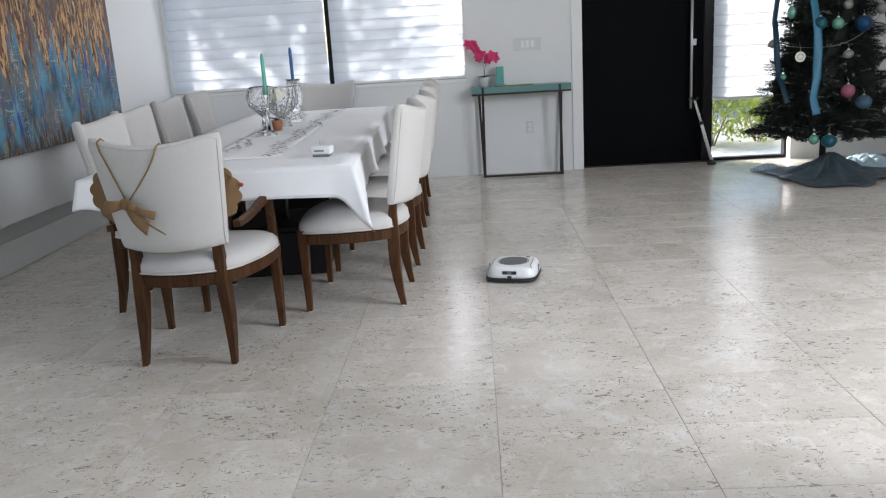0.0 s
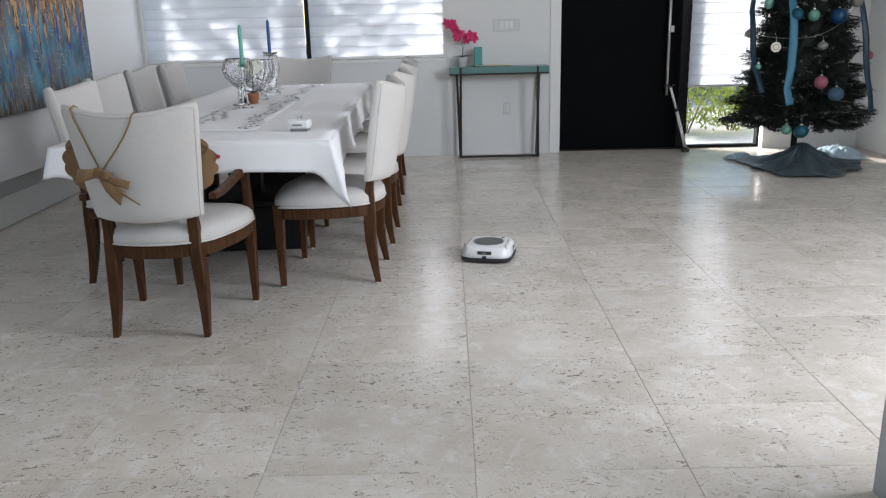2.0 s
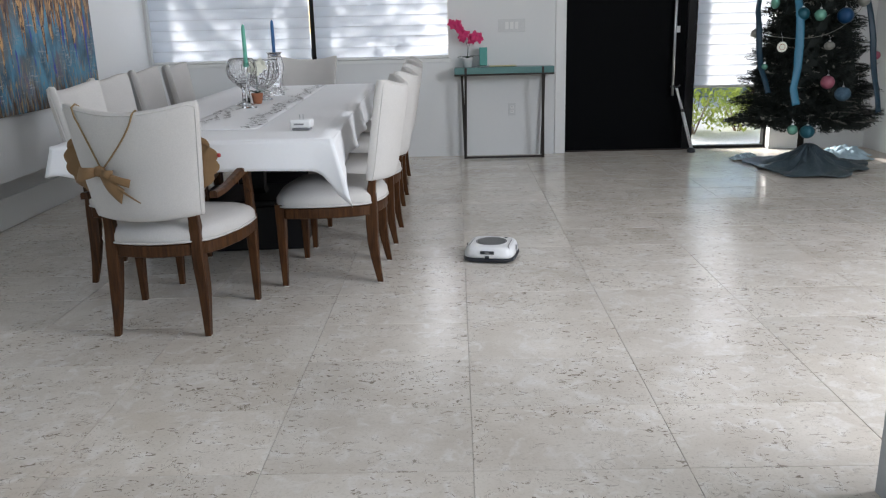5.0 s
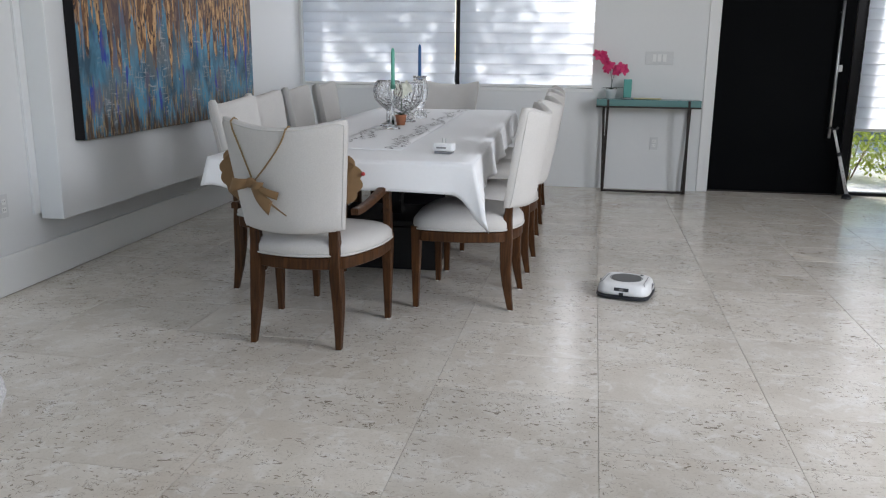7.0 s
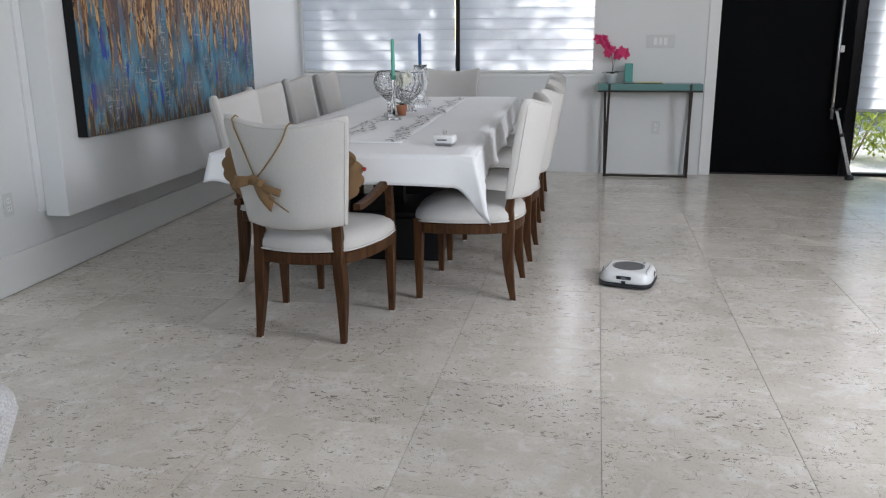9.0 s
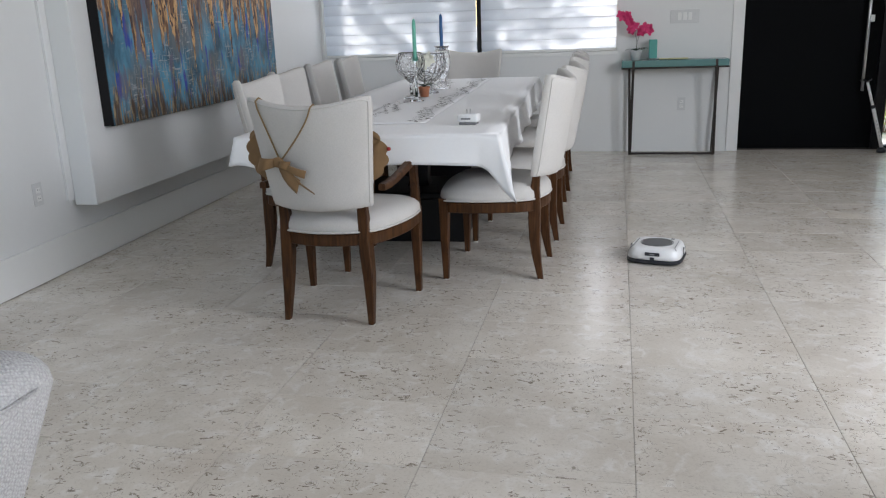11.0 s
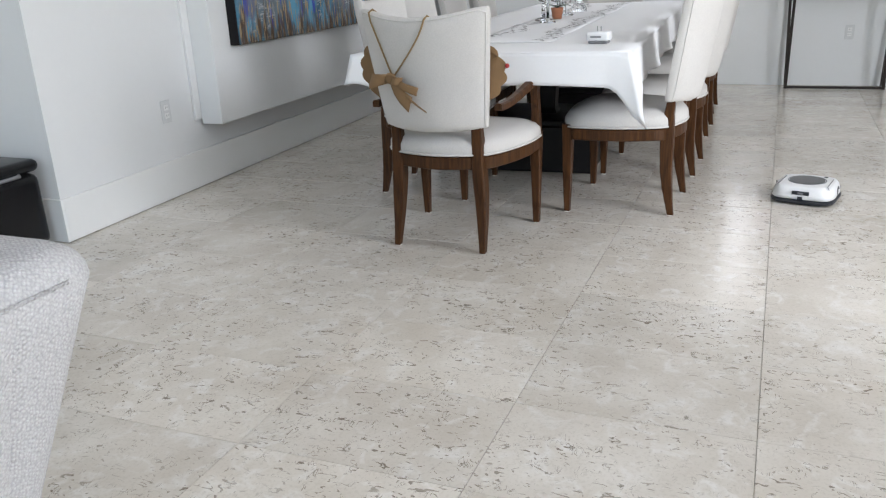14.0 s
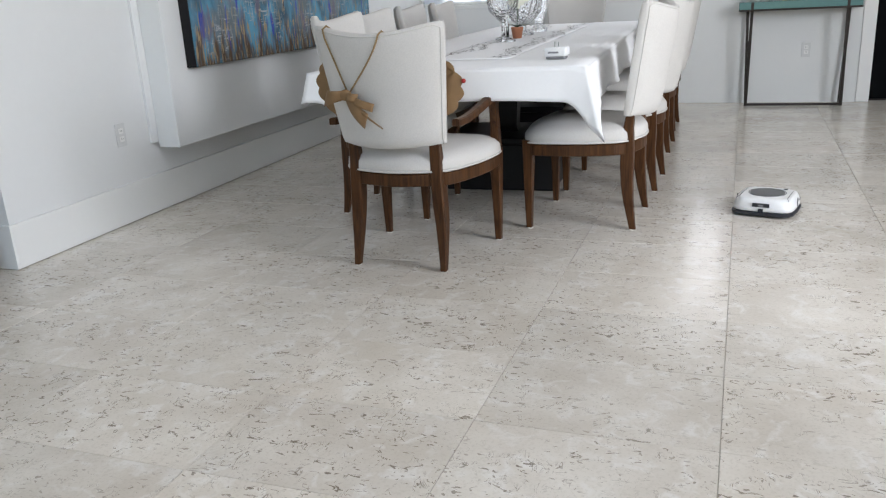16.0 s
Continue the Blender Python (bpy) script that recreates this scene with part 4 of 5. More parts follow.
def orchid(m, pot_mat, petal_mat, label, sprays, pot_r, pot_h, scale, pot_label, seed):
    rnd = random.Random(seed)
    t = thing("potted_orchid", m, label, "potted orchid")
    part("pot", lathe([(pot_r * 0.72, 0), (pot_r * 0.98, pot_h * 0.85), (pot_r, pot_h * 0.86), (pot_r * 1.02, pot_h), (pot_r * 0.88, pot_h), (pot_r * 0.85, pot_h * 0.85), (0.002, pot_h * 0.84)], 24), pot_mat, t, pot_label, True)
    for k in range(6):
        a = 2 * math.pi * k / 6 + rnd.uniform(-0.3, 0.3)
        ln, wd = scale * rnd.uniform(0.85, 1.2), scale * 0.27

        def f(u, v, a=a, ln=ln, wd=wd):
            w = wd * math.sin(math.pi * min(1, v * 0.93 + 0.07)) ** 0.7 * (u - 0.5)
            d = ln * v
            return (math.cos(a) * d - math.sin(a) * w, math.sin(a) * d + math.cos(a) * w, pot_h * 0.9 + ln * (0.75 * v - 0.65 * v * v) + abs(u - 0.5) * 0.006)
        part("leaf", sheet(f, 4, 8), LEAF, t, "", True)
    for pts in sprays:
        part("stem", tube([(0, 0, pot_h * 0.85)] + pts, 0.0022, 6), LEAF, t, "", True)
        bm = bmesh.new()
        for i in range(len(pts) - 1):
            a, c = Vector(pts[i]), Vector(pts[i + 1])
            if i < 1:
                continue
            for q in (0.1, 0.35, 0.6, 0.85):
                p = a.lerp(c, q) + Vector((rnd.uniform(-1, 1), rnd.uniform(-1, 0.4), rnd.uniform(-0.8, 0.8))) * 0.018
                flower(bm, p, scale * 0.40 + rnd.uniform(0, 0.006), (rnd.uniform(-0.6, 0.6), -1, rnd.uniform(-0.2, 0.5)), rnd)
        part("blossom_spray", bm, petal_mat, t)
    return t


orchid(on_table(-1.338, 5.50), TERRA, PETALW, "small white orchid in a terracotta pot", [[(0.005, 0.0, 0.13), (0.0, -0.01, 0.20), (-0.02, -0.03, 0.25), (0.03, -0.05, 0.235)], [(0.0, 0.01, 0.15), (0.03, 0.0, 0.23), (0.06, -0.02, 0.25)]], 0.038, 0.068, 0.095, "terracotta pot", 3)

# ---- glass-topped console with its things ----
con = thing("console_table", pose(0.424, 7.955, 0), "narrow console with thick teal glass top and bronze legs", "console table")
part("glass_top", box(-0.465, -0.125, 0.803, 0.465, 0.125, 0.862, 0.004), TEALGLASS, con, "thick frosted teal glass top")
part("top_frame", box(-0.467, -0.127, 0.788, 0.467, 0.127, 0.8025, 0.002), BRONZE, con)
for sx in (-1, 1):
    for dy, dx0, dx1 in ((-0.118, 0.365, 0.372), (0.10, 0.415, 0.372)):
        part("leg", square_leg([(sx * 0.372, dy * 0.6 - 0.0, 0.003, 0.013, 0.013), (sx * (0.36 if dy < 0 else 0.395), dy, 0.860 if dy < 0 else 0.787, 0.011, 0.011)]), BRONZE, con)
    part("foot_bar", box(sx * 0.372 - 0.012, -0.06, 0.004, sx * 0.372 + 0.012, 0.05, 0.026, 0.002), BRONZE, con)
part("floor_rail", box(-0.36, -0.078, 0.004, 0.36, -0.058, 0.024, 0.002), BRONZE, con)

orchid(pose(0.085, 7.985, 0.863), PLASTIC, PETALP, "magenta orchid in a white square pot on the console", [[(0.0, 0.0, 0.19), (-0.02, -0.01, 0.27), (-0.05, -0.02, 0.335), (-0.10, -0.02, 0.385), (-0.135, -0.02, 0.40)], [(0.01, 0.0, 0.17), (0.03, -0.01, 0.235), (0.07, -0.02, 0.275), (0.105, -0.02, 0.265)]], 0.052, 0.085, 0.11, "white ceramic pot", 8)
tray = thing("glass_coaster", pose(0.235, 7.985, 0.863), "small clear glass candle plate", "candle plate")
part("plate", box(-0.055, -0.055, 0, 0.055, 0.055, 0.012, 0.003), CRYSTAL, tray)
pc = thing("pillar_candle", pose(0.235, 7.985, 0.876), "square teal pillar candle, unlit", "candle")
part("wax", box(-0.036, -0.036, 0, 0.036, 0.036, 0.165, 0.004), WAXTEAL, pc)
part("wick", tube([(0, 0, 0.164), (0.001, 0, 0.182)], 0.0012, 6), GLIDE, pc)
bead = thing("beaded_tray", pose(0.415, 7.955, 0.863), "shallow tray edged with pale yellow beads", "tray")
part("tray", box(-0.125, -0.05, 0, 0.125, 0.05, 0.006, 0.002), TEALGLASS, bead)
BEAD = mat("pale_yellow_bead", (0.62, 0.55, 0.28), 0.35, noise_scale=50, var=0.2)
for k in range(18):
    part("bead", ball(0.0075, (0, 0, 0), 8, 6), BEAD, bead, "", True).location = (-0.119 + 0.014 * k, -0.052, 0.0085)

# ---- floor-cleaning robot ----
rob = thing("mopping_robot", pose(0.150, 4.430, 0, 0, 0, -13), "white square mopping robot with a dark round lid plate", "floor robot")


def squircle(r, z, n=40, e=5.0):
    out = []
    for i in range(n):
        a = 2 * math.pi * i / n
        c, s = math.cos(a), math.sin(a)
        k = (abs(c) ** e + abs(s) ** e) ** (-1 / e)
        out.append((r * k * c, r * k * s, z))
    return out


part("bumper", skin(bmesh.new(), [squircle(0.130, 0.006), squircle(0.141, 0.010), squircle(0.143, 0.020), squircle(0.134, 0.0265)]), DARKPLASTIC, rob, "dark rubber lower bumper")
body = part("shell", skin(bmesh.new(), [squircle(0.131, 0.0268), squircle(0.137, 0.031), squircle(0.135, 0.050), squircle(0.128, 0.072), squircle(0.121, 0.083), squircle(0.113, 0.0875), squircle(0.103, 0.089)]), PLASTIC, rob, "glossy white shell", True)
part("lid_plate", lathe([(0.078, 0.0885), (0.078, 0.0905), (0.074, 0.0915), (0.002, 0.0915)], 40), mat("smoked_grey_plastic", (0.085, 0.085, 0.088), 0.3, noise_scale=10, var=0.05), rob, "dark grey oval lid plate")
part("lid_ring", tube([(0.083 * math.cos(2 * math.pi * i / 40), 0.083 * math.sin(2 * math.pi * i / 40), 0.0895) for i in range(40)], 0.0022, 6, closed=True), GREYPLASTIC, rob)
part("camera_window", box(-0.038, -0.1375, 0.050, 0.038, -0.1315, 0.068, 0.002), DARKPLASTIC, rob, "black sensor window")
part("sensor_eye", box(-0.012, -0.1395, 0.054, 0.012, -0.1375, 0.063, 0.001), GREYPLASTIC, rob)
part("front_slot", box(-0.011, -0.1395, 0.026, 0.011, -0.134, 0.043, 0.001), DARKPLASTIC, rob)
part("seam", box(-0.1385, -0.002, 0.027, -0.1345, 0.002, 0.075), DARKPLASTIC, rob)
part("seam", box(0.1345, -0.002, 0.027, 0.1385, 0.002, 0.075), DARKPLASTIC, rob)
for sx in (-1, 1):
    part("lid_seam", tube([(sx * 0.118, -0.112, 0.0805), (sx * 0.112, -0.104, 0.0862), (sx * 0.106, -0.092, 0.0892), (sx * 0.104, 0.06, 0.0894)], 0.0014, 6), DARKPLASTIC, rob)
part("button", box(0.058, 0.082, 0.0885, 0.075, 0.090, 0.0925, 0.001), DARKPLASTIC, rob)
part("mark_bar", box(-0.1372, 0.03, 0.055, -0.1350, 0.075, 0.059), GREYPLASTIC, rob)
part("mark_bar", box(0.1350, 0.03, 0.055, 0.1372, 0.075, 0.059), GREYPLASTIC, rob)

# ---- woven armchair ----
arm = thing("armchair", pose(-0.868, 1.135, 0), "pale grey boucle armchair with tapered sides", "armchair")


def slab_ring(x0, y0, x1, y1, z, r, n=5):
    out = []
    for cx, cy, a0 in ((x1 - r, y1 - r, 0), (x0 + r, y1 - r, 90), (x0 + r, y0 + r, 180), (x1 - r, y0 + r, 270)):
        for i in range(n + 1):
            a = radians(a0 + 90 * i / n)
            out.append((cx + r * math.cos(a), cy + r * math.sin(a), z))
    return out


def taper(x0, y0, x1, y1, z0, z1, tx, ty, r, crown=0.05):
    """A padded slab, narrower at its foot, with a rounded crown."""
    rings = []
    for k in range(9):
        t = k / 8
        rings.append(slab_ring(x0 + tx * (1 - t) * 0.2, y0, x1 - tx * (1 - t), y1 - ty * (1 - t), z0 + (z1 - crown - z0) * t, r))
    for k in range(1, 6):
        a = math.pi / 2 * k / 5
        d = crown * (1 - math.cos(a))
        rings.append(slab_ring(x0 + d, y0 + d, x1 - d, y1 - d, z1 - crown + crown * math.sin(a), max(0.005, r - d * 0.6)))
    return skin(bmesh.new(), rings)


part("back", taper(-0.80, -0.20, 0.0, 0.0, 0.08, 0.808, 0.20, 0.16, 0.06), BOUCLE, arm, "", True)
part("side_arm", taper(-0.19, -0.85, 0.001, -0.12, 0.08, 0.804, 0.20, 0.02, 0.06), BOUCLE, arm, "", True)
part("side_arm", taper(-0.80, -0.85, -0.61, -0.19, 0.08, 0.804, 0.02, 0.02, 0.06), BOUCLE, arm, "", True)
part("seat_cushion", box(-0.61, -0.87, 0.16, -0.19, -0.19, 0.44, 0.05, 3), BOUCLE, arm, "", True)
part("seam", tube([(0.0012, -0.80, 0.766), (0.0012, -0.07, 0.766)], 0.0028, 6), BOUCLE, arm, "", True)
for x in (-0.68, -0.16):
    for y in (-0.78, -0.22):
        part("leg", square_leg([(x, y, 0.003, 0.014, 0.014), (x, y, 0.085, 0.02, 0.02)]), WALNUT, arm)

# ---- black bin by the corner ----
bn = thing("black_bin", pose(-3.04, 2.925, 0), "glossy black lidded bin standing against the wall", "bin")
GLOSSBLACK = mat("gloss_black_plastic", (0.010, 0.010, 0.011), 0.25, noise_scale=8, var=0.1, Specular_IOR_Level=0.35)
part("body", box(-0.36, -0.34, 0.004, 0.0, 0.0, 0.345, 0.045, 4), GLOSSBLACK, bn, "", True)
part("lid", box(-0.367, -0.347, 0.348, 0.003, 0.003, 0.405, 0.028, 4), GLOSSBLACK, bn, "", True)
part("handle", tube([(0.002, -0.29, 0.352), (0.020, -0.28, 0.352), (0.020, -0.13, 0.352), (0.002, -0.12, 0.352)], 0.008, 8), GREYPLASTIC, bn, "", True)


# ---- decorated fir tree ----
TREE = (2.93, 7.13)


def tree_r(z):
    return max(0.03, 0.64 - 0.26 * (z - 0.42))


ft = thing("decorated_fir_tree", pose(TREE[0], TREE[1], 0), "tall artificial fir with blue ornaments and ribbons", "decorated tree")
part("trunk", tube([(0, 0, 0.02), (0.004, 0, 0.6), (0, 0, 1.6), (0, 0, 2.72)], [0.026, 0.024, 0.016, 0.006], 10), BARK, ft, "", True)
for k in range(3):
    a = 2.1 * k + 0.4
    part("stand_leg", tube([(0, 0, 0.10), (0.2 * math.cos(a), 0.2 * math.sin(a), 0.015)], 0.010, 6), DARKPLASTIC, ft)


def fir(n_tips, z0, z1, seed, length, width, droop, frost):
    """Short needled twigs filling a cone; returns vertices and faces."""
    g = np.random.default_rng(seed)
    V, F = [], []
    for _ in range(n_tips):
        q = g.random() ** 1.35
        z = z0 + (z1 - z0) * q
        a = g.uniform(0, 2 * math.pi)
        layer = 0.5 + 0.5 * math.sin(z * 34 + 2.0 * math.sin(a * 3))
        R = max(0.03, 0.64 - 0.26 * (z - 0.42)) * (0.80 + 0.20 * layer)
        r1 = R * (1 - 0.50 * g.random() ** 1.6) if not frost else R * g.uniform(0.88, 1.04)
        tl = 0.15 * g.uniform(0.7, 1.2)
        aa = a + g.uniform(-0.5, 0.5)
        d = np.array([math.cos(aa), math.sin(aa), g.uniform(-0.20, 0.30) - droop])
        d /= np.linalg.norm(d)
        tip = np.array([math.cos(a) * r1, math.sin(a) * r1, z])
        base = tip - d * tl
        up = np.array([0, 0, 1.0])
        sd = np.cross(d, up)
        sd /= np.linalg.norm(sd)
        u2 = np.cross(sd, d)
        n_needles = 26 if not frost else 14
        for k in range(n_needles):
            t = (k + g.random()) / n_needles
            ph = g.uniform(0, 2 * math.pi)
            o = sd * math.cos(ph) + u2 * math.sin(ph)
            ln = length * g.uniform(0.7, 1.2) * (1 - 0.35 * t)
            p = base + d * tl * t
            e = p + (o * 0.8 + d * 0.75) * ln
            w = np.cross(e - p, o + 0.3 * u2)
            w = w / (np.linalg.norm(w) + 1e-9) * width
            i = len(V)
            V += [tuple(p - w), tuple(p + w), tuple(e)]
            F.append((i, i + 1, i + 2))
        i = len(V)
        w = sd * 0.0022
        V += [tuple(base - w), tuple(base + w), tuple(tip)]
        F.append((i, i + 1, i + 2))
    return V, F


def raw_mesh(name, V, F, material, parent, label="", kind=""):
    me = bpy.data.meshes.new(name)
    me.from_pydata(V, [], F)
    me.materials.append(material)
    ob = new(name, me)
    ob.parent = parent
    return tagged(ob, label, kind=kind)


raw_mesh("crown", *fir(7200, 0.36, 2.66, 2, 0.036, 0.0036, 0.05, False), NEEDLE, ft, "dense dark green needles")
raw_mesh("frosted_foliage", *fir(420, 0.42, 2.3, 7, 0.024, 0.0050, 0.0, True), FROST, ft, "silvery artificial sprigs", "stuff")
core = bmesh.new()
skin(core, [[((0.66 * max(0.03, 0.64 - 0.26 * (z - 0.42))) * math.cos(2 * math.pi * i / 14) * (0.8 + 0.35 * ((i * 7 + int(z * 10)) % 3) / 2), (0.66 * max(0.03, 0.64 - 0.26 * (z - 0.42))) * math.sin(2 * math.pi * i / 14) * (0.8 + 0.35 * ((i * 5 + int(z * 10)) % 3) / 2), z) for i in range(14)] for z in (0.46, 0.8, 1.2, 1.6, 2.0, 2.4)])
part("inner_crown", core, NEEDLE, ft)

BALLS = {"teal": mat("teal_bauble", (0.008, 0.085, 0.12), 0.35, 0.3, noise_scale=15, var=0.1), "mint": mat("mint_bauble", (0.15, 0.36, 0.28), 0.2, 0.5, noise_scale=15, var=0.1), "blue": mat("cobalt_bauble", (0.004, 0.05, 0.14), 0.3, 0.3, noise_scale=15, var=0.1), "pink": mat("rose_bauble", (0.30, 0.085, 0.125), 0.4, 0.1, noise_scale=15, var=0.1), "frost": mat("frosted_blue_bauble", (0.04, 0.09, 0.14), 0.6, 0.0, noise_scale=60, var=0.5), "pearl": mat("pearl_bauble", (0.24, 0.24, 0.215), 0.35, 0.2, noise_scale=40, var=0.3)}


def bauble(x, z, r, key, label, squash=1.0):
    y = -math.sqrt(max(0.01, (tree_r(z) + 0.01) ** 2 - (x - TREE[0]) ** 2))
    o = thing("bauble", pose(x, TREE[1] + y, z), label, "ornament", "tree ornaments")
    part("globe", ball(r, (0, 0, 0), 20, 12, 1, 1, squash), BALLS[key], o, "", True)
    part("cap", lathe([(0.010, r * squash - 0.002), (0.009, r * squash + 0.008), (0.003, r * squash + 0.010)], 10), CHROME, o, "silver cap")
    part("hook", tube([(0, 0, r * squash + 0.008), (0.004, 0.005, r * squash + 0.03), (0.0, 0.02, r * squash + 0.045)], 0.001, 5), CHROME, o)
    return o


for x, z, r, key, label, sq in ((2.705, 1.262, 0.052, "teal", "matt teal glass bauble on a branch", 1), (2.820, 1.252, 0.047, "mint", "shiny mint bauble hanging on the fir", 1), (3.010, 1.243, 0.062, "blue", "large cobalt blue bauble hanging on the fir", 1), (2.862, 0.745, 0.052, "pink", "dusty rose bauble hanging on the fir", 1), (2.975, 0.655, 0.060, "frost", "frosted blue bauble with white cap", 0.9), (2.615, 0.385, 0.040, "mint", "shiny mint bauble low on the tree", 1), (2.712, 0.372, 0.056, "teal", "matt teal bauble low on the tree", 0.92), (2.440, 1.120, 0.034, "pearl", "pearly bauble hanging on the fir", 1), (2.470, 0.86, 0.026, "mint", "small mint bauble hanging on the fir", 1), (2.880, 1.020, 0.040, "pearl", "dull silver bauble hanging on the fir", 0.8), (3.330, 0.93, 0.034, "pink", "small rose bauble hanging on the fir", 1.0), (2.900, 1.390, 0.036, "pearl", "pearly bauble near the ribbon", 1), (2.56, 1.36, 0.035, "mint", "mint teardrop bauble hanging on the fir", 1.5), (3.20, 1.35, 0.045, "pearl", "pearly bauble on the tree's side", 1)):
    bauble(x, z, r, key, label, sq)
dsc = thing("medallion", pose(2.566, TREE[1] - 0.36, 1.015), "round cream medallion ornament", "ornament", "tree ornaments")
part("disc", tube([(0, -0.004, 0), (0, 0.004, 0)], 0.040, 24), PETALW, dsc)
part("relief", tube([(0.022 * math.cos(2 * math.pi * i / 20), -0.005, 0.022 * math.sin(2 * math.pi * i / 20)) for i in range(20)], 0.002, 5, closed=True), TERRA, dsc)
part("loop", tube([(0, 0, 0.04), (0.003, 0.01, 0.075), (0, 0.04, 0.11)], 0.001, 5), CHROME, dsc)


def ribbon(points, width, material, label):
    o = thing("ribbon", pose(TREE[0], TREE[1], 0), label, "ribbon", "tree ribbons")
    pts = []
    for x, z in points:
        dx = x - TREE[0]
        pts.append((dx, -math.sqrt(max(0.004, (tree_r(z) + 0.035) ** 2 - dx * dx)), z))

    def f(u, v):
        q = v * (len(pts) - 1)
        i = min(int(q), len(pts) - 2)
        p = Vector(pts[i]).lerp(Vector(pts[i + 1]), q - i)
        tilt = 0.25 * math.sin(v * 9)
        return (p.x + (u - 0.5) * width, p.y + (u - 0.5) * width * tilt + 0.012 * math.sin(v * 13), p.z + 0.01 * (u - 0.5))
    b = part("band", sheet(f, 3, 40), material, o, "", True)
    thicken(b, 0.0012)
    return o


ribbon([(2.66, 1.80), (2.672, 1.45), (2.675, 1.25), (2.668, 1.02), (2.655, 0.86), (2.615, 0.70), (2.635, 0.575)], 0.062, RIBBON, "sky-blue satin ribbon hanging down the tree")
ribbon([(2.50, 1.60), (2.46, 1.30), (2.45, 1.05), (2.44, 0.85), (2.47, 0.66)], 0.045, RIBBOND, "deep teal ribbon on the tree's shaded side")
ribbon([(3.20, 1.75), (3.22, 1.40), (3.27, 1.05), (3.26, 0.75), (3.29, 0.50)], 0.045, RIBBOND, "deep teal ribbon hanging at the tree's edge")
pearl = thing("bead_garland", pose(TREE[0], TREE[1], 0), "thin beaded garland draped over the branches", "garland")
pts = []
for k in range(60):
    t = k / 59
    x = -0.42 + 0.80 * t
    z = 1.10 + 0.04 * t + 0.30 * t * t - 0.07 * math.sin(math.pi * t)
    pts.append((x, -math.sqrt(max(0.01, (tree_r(z) + 0.005) ** 2 - x * x)), z))
part("string", tube(pts, 0.0022, 5), BALLS["pearl"], pearl)

sk = thing("tree_skirt", pose(TREE[0] + 0.03, TREE[1] - 0.10, 0), "crumpled slate-blue tree skirt with silver sequins", "tree skirt")


def skirt(u, v):
    a = 2 * math.pi * u
    rr = 0.03 + v * (0.44 + 0.06 * math.sin(3 * a + 1) + 0.03 * math.sin(8 * a))
    if math.sin(a) < 0:
        rr *= 1.0 + 0.10 * v * -math.sin(a)
    h = 0.19 * (1 - v) ** 2.4 + 0.030 * (1 - v) * v * 3 * math.sin(7 * a + 5 * v) + 0.014 * math.sin(17 * a + 11 * v) * math.sin(13 * v) * (1 - 0.4 * v) + 0.010 * math.sin(14 * a) * v * (1 - v) * 3 + 0.012 + 0.012 * max(0, math.sin(6 * a)) * v
    return (rr * math.cos(a), rr * math.sin(a), max(0.006, h))


b = part("fabric", sheet(skirt, 96, 16), SKIRT, sk, "", True)
thicken(b, 0.003, 1.0)
rnd = random.Random(3)
bm = bmesh.new()
for k in range(190):
    u, v = rnd.random(), rnd.uniform(0.25, 0.97)
    p = Vector(skirt(u, v)) + Vector((0, 0, 0.006))
    r = rnd.uniform(0.003, 0.006)
    bm.faces.new([bm.verts.new(p + Vector((r * math.cos(q * 1.047), r * math.sin(q * 1.047), rnd.uniform(-0.002, 0.002)))) for q in range(6)])
tagged(part("sequins", bm, SEQUIN, sk, "silver sequins"), kind="stuff")
for cx, cy, s, seed in ((2.56, 7.48, 0.10, 1), (2.66, 7.62, 0.08, 2), (3.42, 7.42, 0.24, 3), (3.55, 7.62, 0.2, 4)):
    r_ = random.Random(seed)
    ph = [r_.uniform(0, 6) for _ in range(4)]
    o = thing("tissue_paper", pose(cx, cy, 0), "crumpled pale blue tissue paper by the tree", "tissue paper", "tissue paper heaps")

    def heap(u, v, s=s, ph=ph):
        x, y = (u - 0.5) * 2 * s, (v - 0.5) * 1.3 * s
        e = max(0, 1 - ((u - 0.5) ** 2 + (v - 0.5) ** 2) * 4)
        return (x, y, 0.006 + e ** 0.7 * s * 0.45 * (0.55 + 0.45 * abs(math.sin(u * 13 + ph[0]) * math.cos(v * 11 + ph[1]))) + 0.01 * abs(math.sin(u * 31 + ph[2])))
    thicken(part("sheet", sheet(heap, 18, 14), TULLE, o), 0.001)

# ---- outdoors, seen through the sidelight ----
GRAVEL = mat("white_gravel", (0.80, 0.79, 0.77), 0.9, noise_scale=3, var=0.12, fine=45, fine_var=0.25, bump=0.6, bump_scale=40)
SHRUB = shade_cloth("sunlit_shrub_leaf", (0.34, 0.40, 0.08), 0.5)
STALK = mat("dry_stalk", (0.20, 0.13, 0.08), 0.8, noise_scale=20, var=0.2)
CANOPY = mat("street_tree_leaf", (0.05, 0.09, 0.03), 0.5, noise_scale=3, var=0.35)
tagged(part("ground", sheet(lambda u, v: (-400 + 800 * u, WALL_Y + 0.22 + 400 * v ** 3, -0.06), 8, 24), GRAVEL), "pale gravel ground outside the house", "ground", kind="structure")


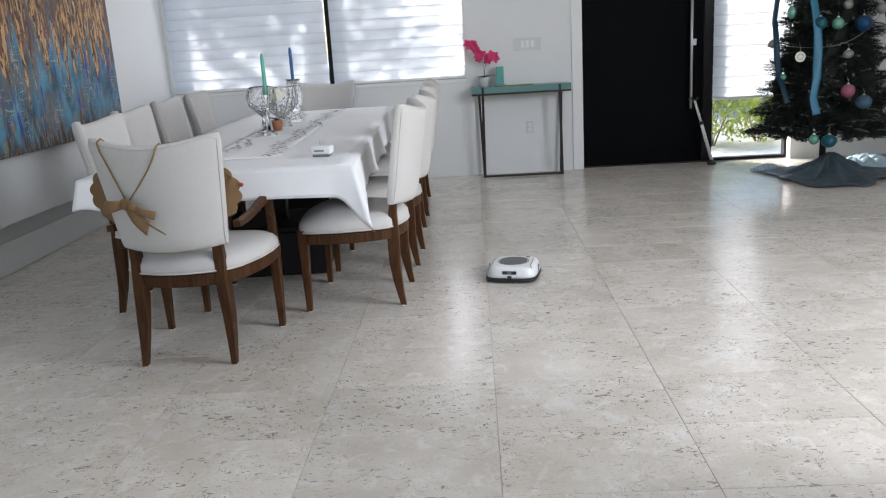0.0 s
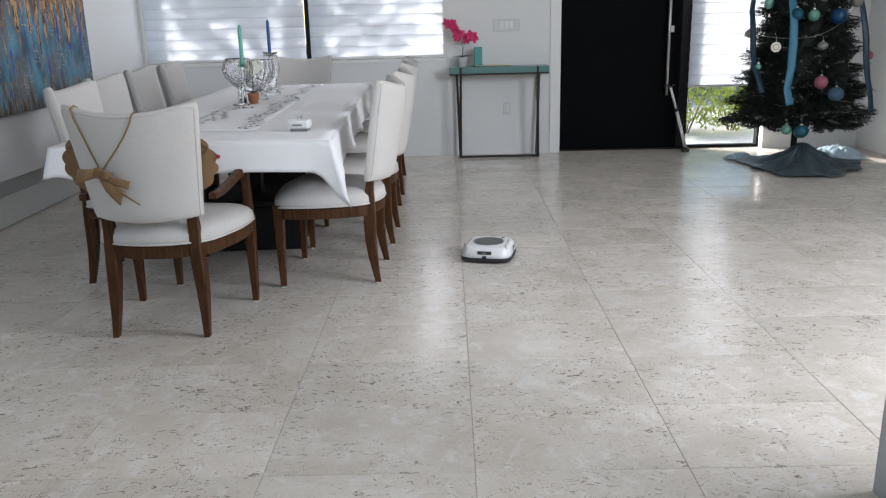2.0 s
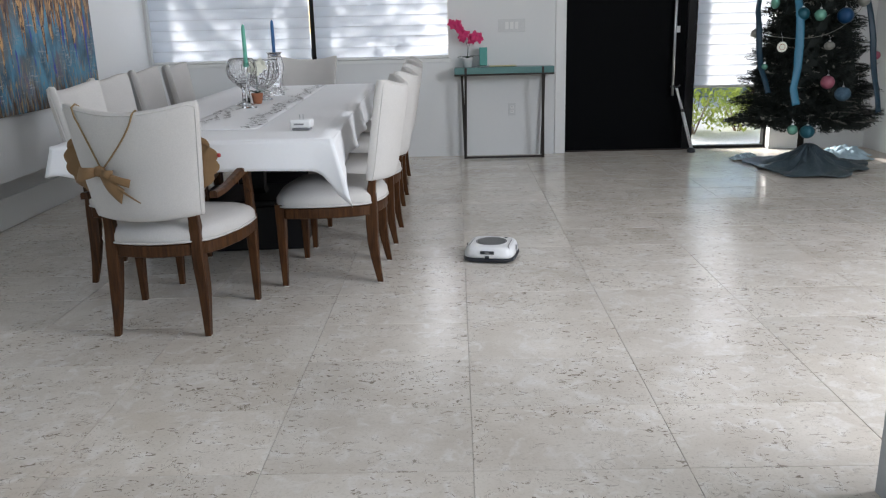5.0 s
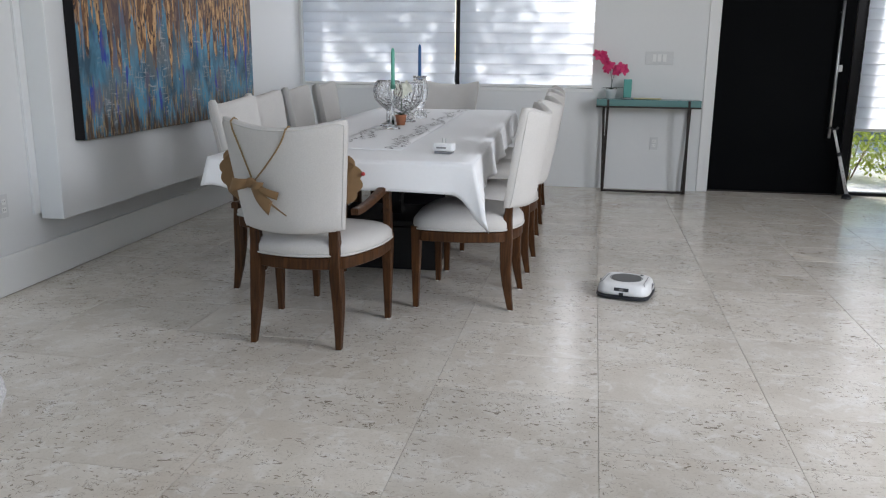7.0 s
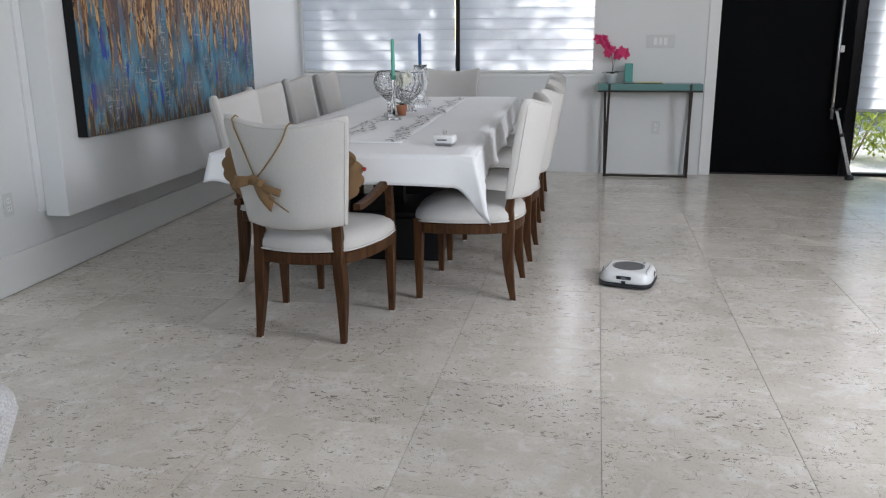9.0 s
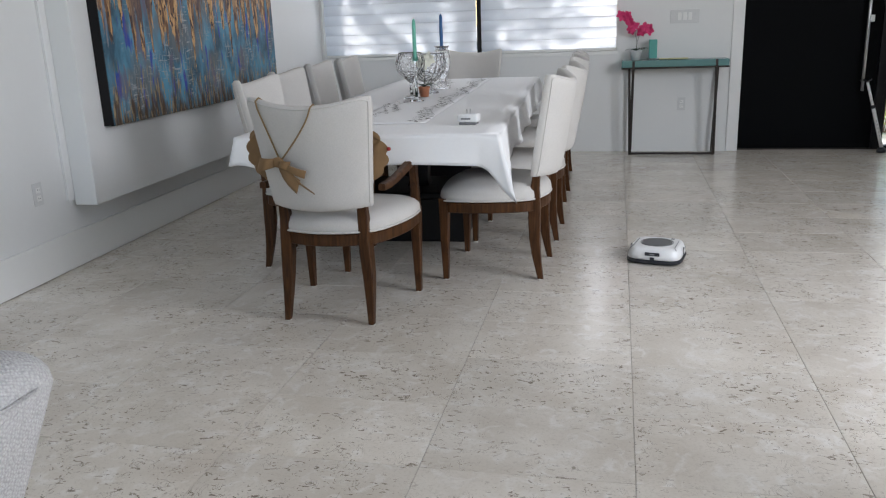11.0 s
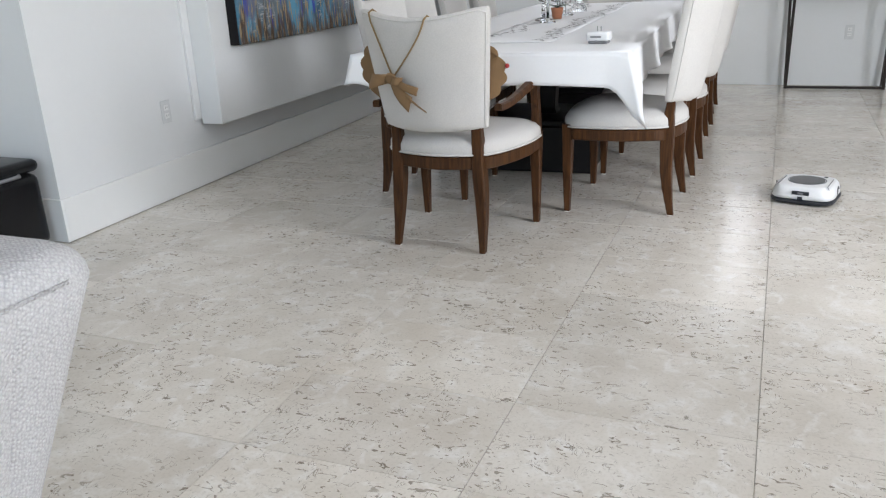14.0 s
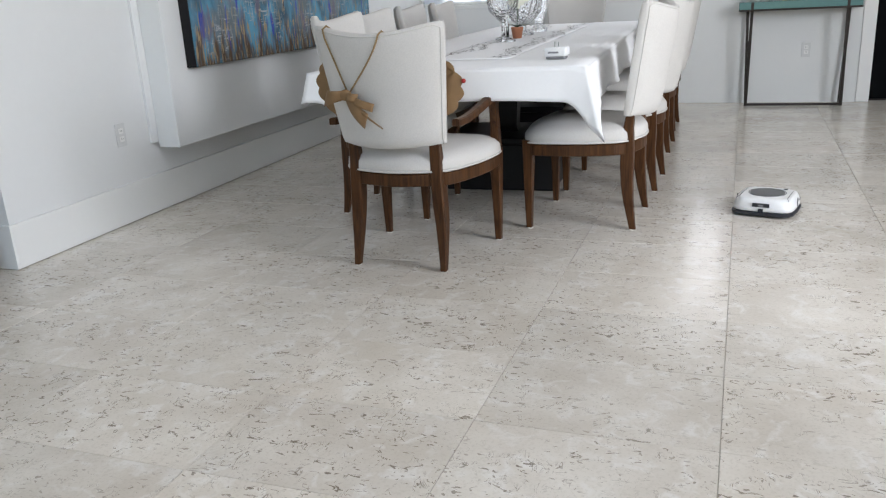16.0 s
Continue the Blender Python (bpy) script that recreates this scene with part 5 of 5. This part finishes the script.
def leaf_cloud(n, seed, shape, size):
    g = random.Random(seed)
    V, F = [], []
    for _ in range(n):
        p = Vector(shape(g))
        a, e = g.uniform(0, 6.28), g.uniform(-0.7, 1.1)
        d = Vector((math.cos(a) * math.cos(e), math.sin(a) * math.cos(e), math.sin(e)))
        s = d.cross(Vector((0, 0, 1))).normalized()
        ln = size * g.uniform(0.6, 1.3)
        i = len(V)
        V += [tuple(p), tuple(p + d * ln * 0.5 + s * ln * 0.2), tuple(p + d * ln), tuple(p + d * ln * 0.5 - s * ln * 0.2)]
        F.append((i, i + 1, i + 2, i + 3))
    return V, F


for k, (x, y, r, h, seed) in enumerate(((2.75, 9.75, 0.42, 0.62, 1), (3.35, 9.95, 0.40, 0.50, 2), (3.95, 10.3, 0.5, 0.70, 3), (2.2, 10.2, 0.45, 0.55, 4))):
    o = thing("garden_shrub", pose(x, y, -0.06), "sunlit yellow-green garden shrub in gravel", "shrub", "garden shrubs")

    def ball_shape(g, r=r, h=h):
        a, q, z = g.uniform(0, 6.28), g.random() ** 0.6, g.random()
        w = r * (0.45 + 0.75 * math.sin(math.pi * min(1, 0.25 + 0.7 * z)))
        return (w * q * math.cos(a), w * q * math.sin(a), h * (0.15 + 0.85 * z))
    raw_mesh("foliage", *leaf_cloud(900, seed, ball_shape, 0.085), SHRUB, o, "yellow-green leaves")
    for j in range(7):
        a = j * 0.9 + k
        part("stalk", tube([(0.03 * math.cos(a), 0.03 * math.sin(a), 0.0), (0.5 * r * math.cos(a), 0.5 * r * math.sin(a), h * 0.75)], [0.008, 0.003], 5), STALK, o)

st = thing("street_tree", pose(-5.1, 11.4, -0.06), "leafy tree outside shading the front window", "tree")
part("trunk", tube([(0, 0, 0), (0.08, 0.05, 1.2), (0.0, 0.1, 2.4), (0.1, 0, 3.6)], [0.16, 0.12, 0.10, 0.04], 10), BARK, st, "", True)
for j in range(7):
    a = j * 0.95
    part("limb", tube([(0, 0.08, 1.8 + 0.15 * j), (0.7 * math.cos(a), 0.7 * math.sin(a), 2.5 + 0.2 * j), (1.5 * math.cos(a + 0.2), 1.5 * math.sin(a + 0.2), 2.9 + 0.25 * j)], [0.06, 0.04, 0.015], 6), BARK, st, "", True)


def crown_shape(g):
    """A leaf's place in one of the crown's clumps, keeping two sunlit gaps open."""
    c = g.randrange(16)
    gg = random.Random(c + 50)
    a, q, z = gg.uniform(0, 6.28), gg.uniform(0.3, 1.9), gg.uniform(1.9, 4.3)
    for _ in range(20):
        p = (q * math.cos(a) + g.gauss(0, 0.28), q * math.sin(a) + g.gauss(0, 0.28), z + g.gauss(0, 0.22))
        dx, dy = p[0] - 5.1 + 1.40, p[1] + 11.4 - 8.12
        along = -dx * math.sin(-SUN_AZ) + dy * math.cos(SUN_AZ)
        beside = dx * math.cos(SUN_AZ) + dy * math.sin(-SUN_AZ)
        h = p[2] - 0.06 - along * math.tan(SUN_EL)
        if abs(beside) > 0.13 or not (1.42 < h < 1.56 or 1.64 < h < 1.86):
            break
    return p


raw_mesh("crown", *leaf_cloud(4000, 9, crown_shape, 0.15), CANOPY, st, "loose leafy crown with gaps")
fence = thing("garden_wall", pose(0, 14.5, -0.06), "low blue-grey garden wall across the yard", "garden wall")
part("wall_body", box(-14, 0, 0, 14, 0.2, 1.0, 0.01), mat("blue_grey_render", (0.16, 0.19, 0.25), 0.8, noise_scale=2, var=0.15), fence)
part("coping", box(-14.03, -0.03, 1.0, 14.03, 0.23, 1.06, 0.01), GRAVEL, fence)


# ---- floor of limestone tiles ----
TX, TY = 0.617, 0.404
slab = tagged(part("floor", box(-4.9, -3.2, -0.12, 4.15, WALL_Y + 0.25, -0.004), GROUT), "pale limestone tiled floor with fine joints", "floor", kind="structure")


def tile_mesh():
    bm = box(-TX / 2 + 0.0008, -TY / 2 + 0.0008, -0.010, TX / 2 - 0.0008, TY / 2 - 0.0008, 0.0)
    top = [e for e in bm.edges if all(abs(v.co.z) < 1e-6 for v in e.verts)]
    bmesh.ops.bevel(bm, geom=top, offset=0.0009, segments=1, affect='EDGES')
    me = bpy.data.meshes.new("tile")
    bm.to_mesh(me)
    bm.free()
    me.materials.append(STONE)
    return me


TILE = tile_mesh()
rest = []
rnd = random.Random(11)
for i in range(-8, 7):
    for j in range(-15, 13):
        x, y = (i + 0.5) * TX, 3.0 + (j + 0.5) * TY
        near = -5 <= i <= 5 and -5 <= j <= 12
        if near:
            t = new("tile", TILE)
            t.parent = slab
            t.location = (x, y, rnd.uniform(-0.0004, 0.0004))
            t.rotation_euler = (rnd.uniform(-0.0022, 0.0022), rnd.uniform(-0.0016, 0.0016), 0)
        else:
            rest.append((x, y))
bm = bmesh.new()
for x, y in rest:
    q = [(x - TX / 2 + 0.0008, y - TY / 2 + 0.0008), (x + TX / 2 - 0.0008, y - TY / 2 + 0.0008), (x + TX / 2 - 0.0008, y + TY / 2 - 0.0008), (x - TX / 2 + 0.0008, y + TY / 2 - 0.0008)]
    if x < -4.7 or x > 4.0 or y > WALL_Y + 0.1:
        continue
    bm.faces.new([bm.verts.new((a, c, 0.0)) for a, c in q])
tagged(part("outer_tiles", bm, STONE, slab), kind="stuff")
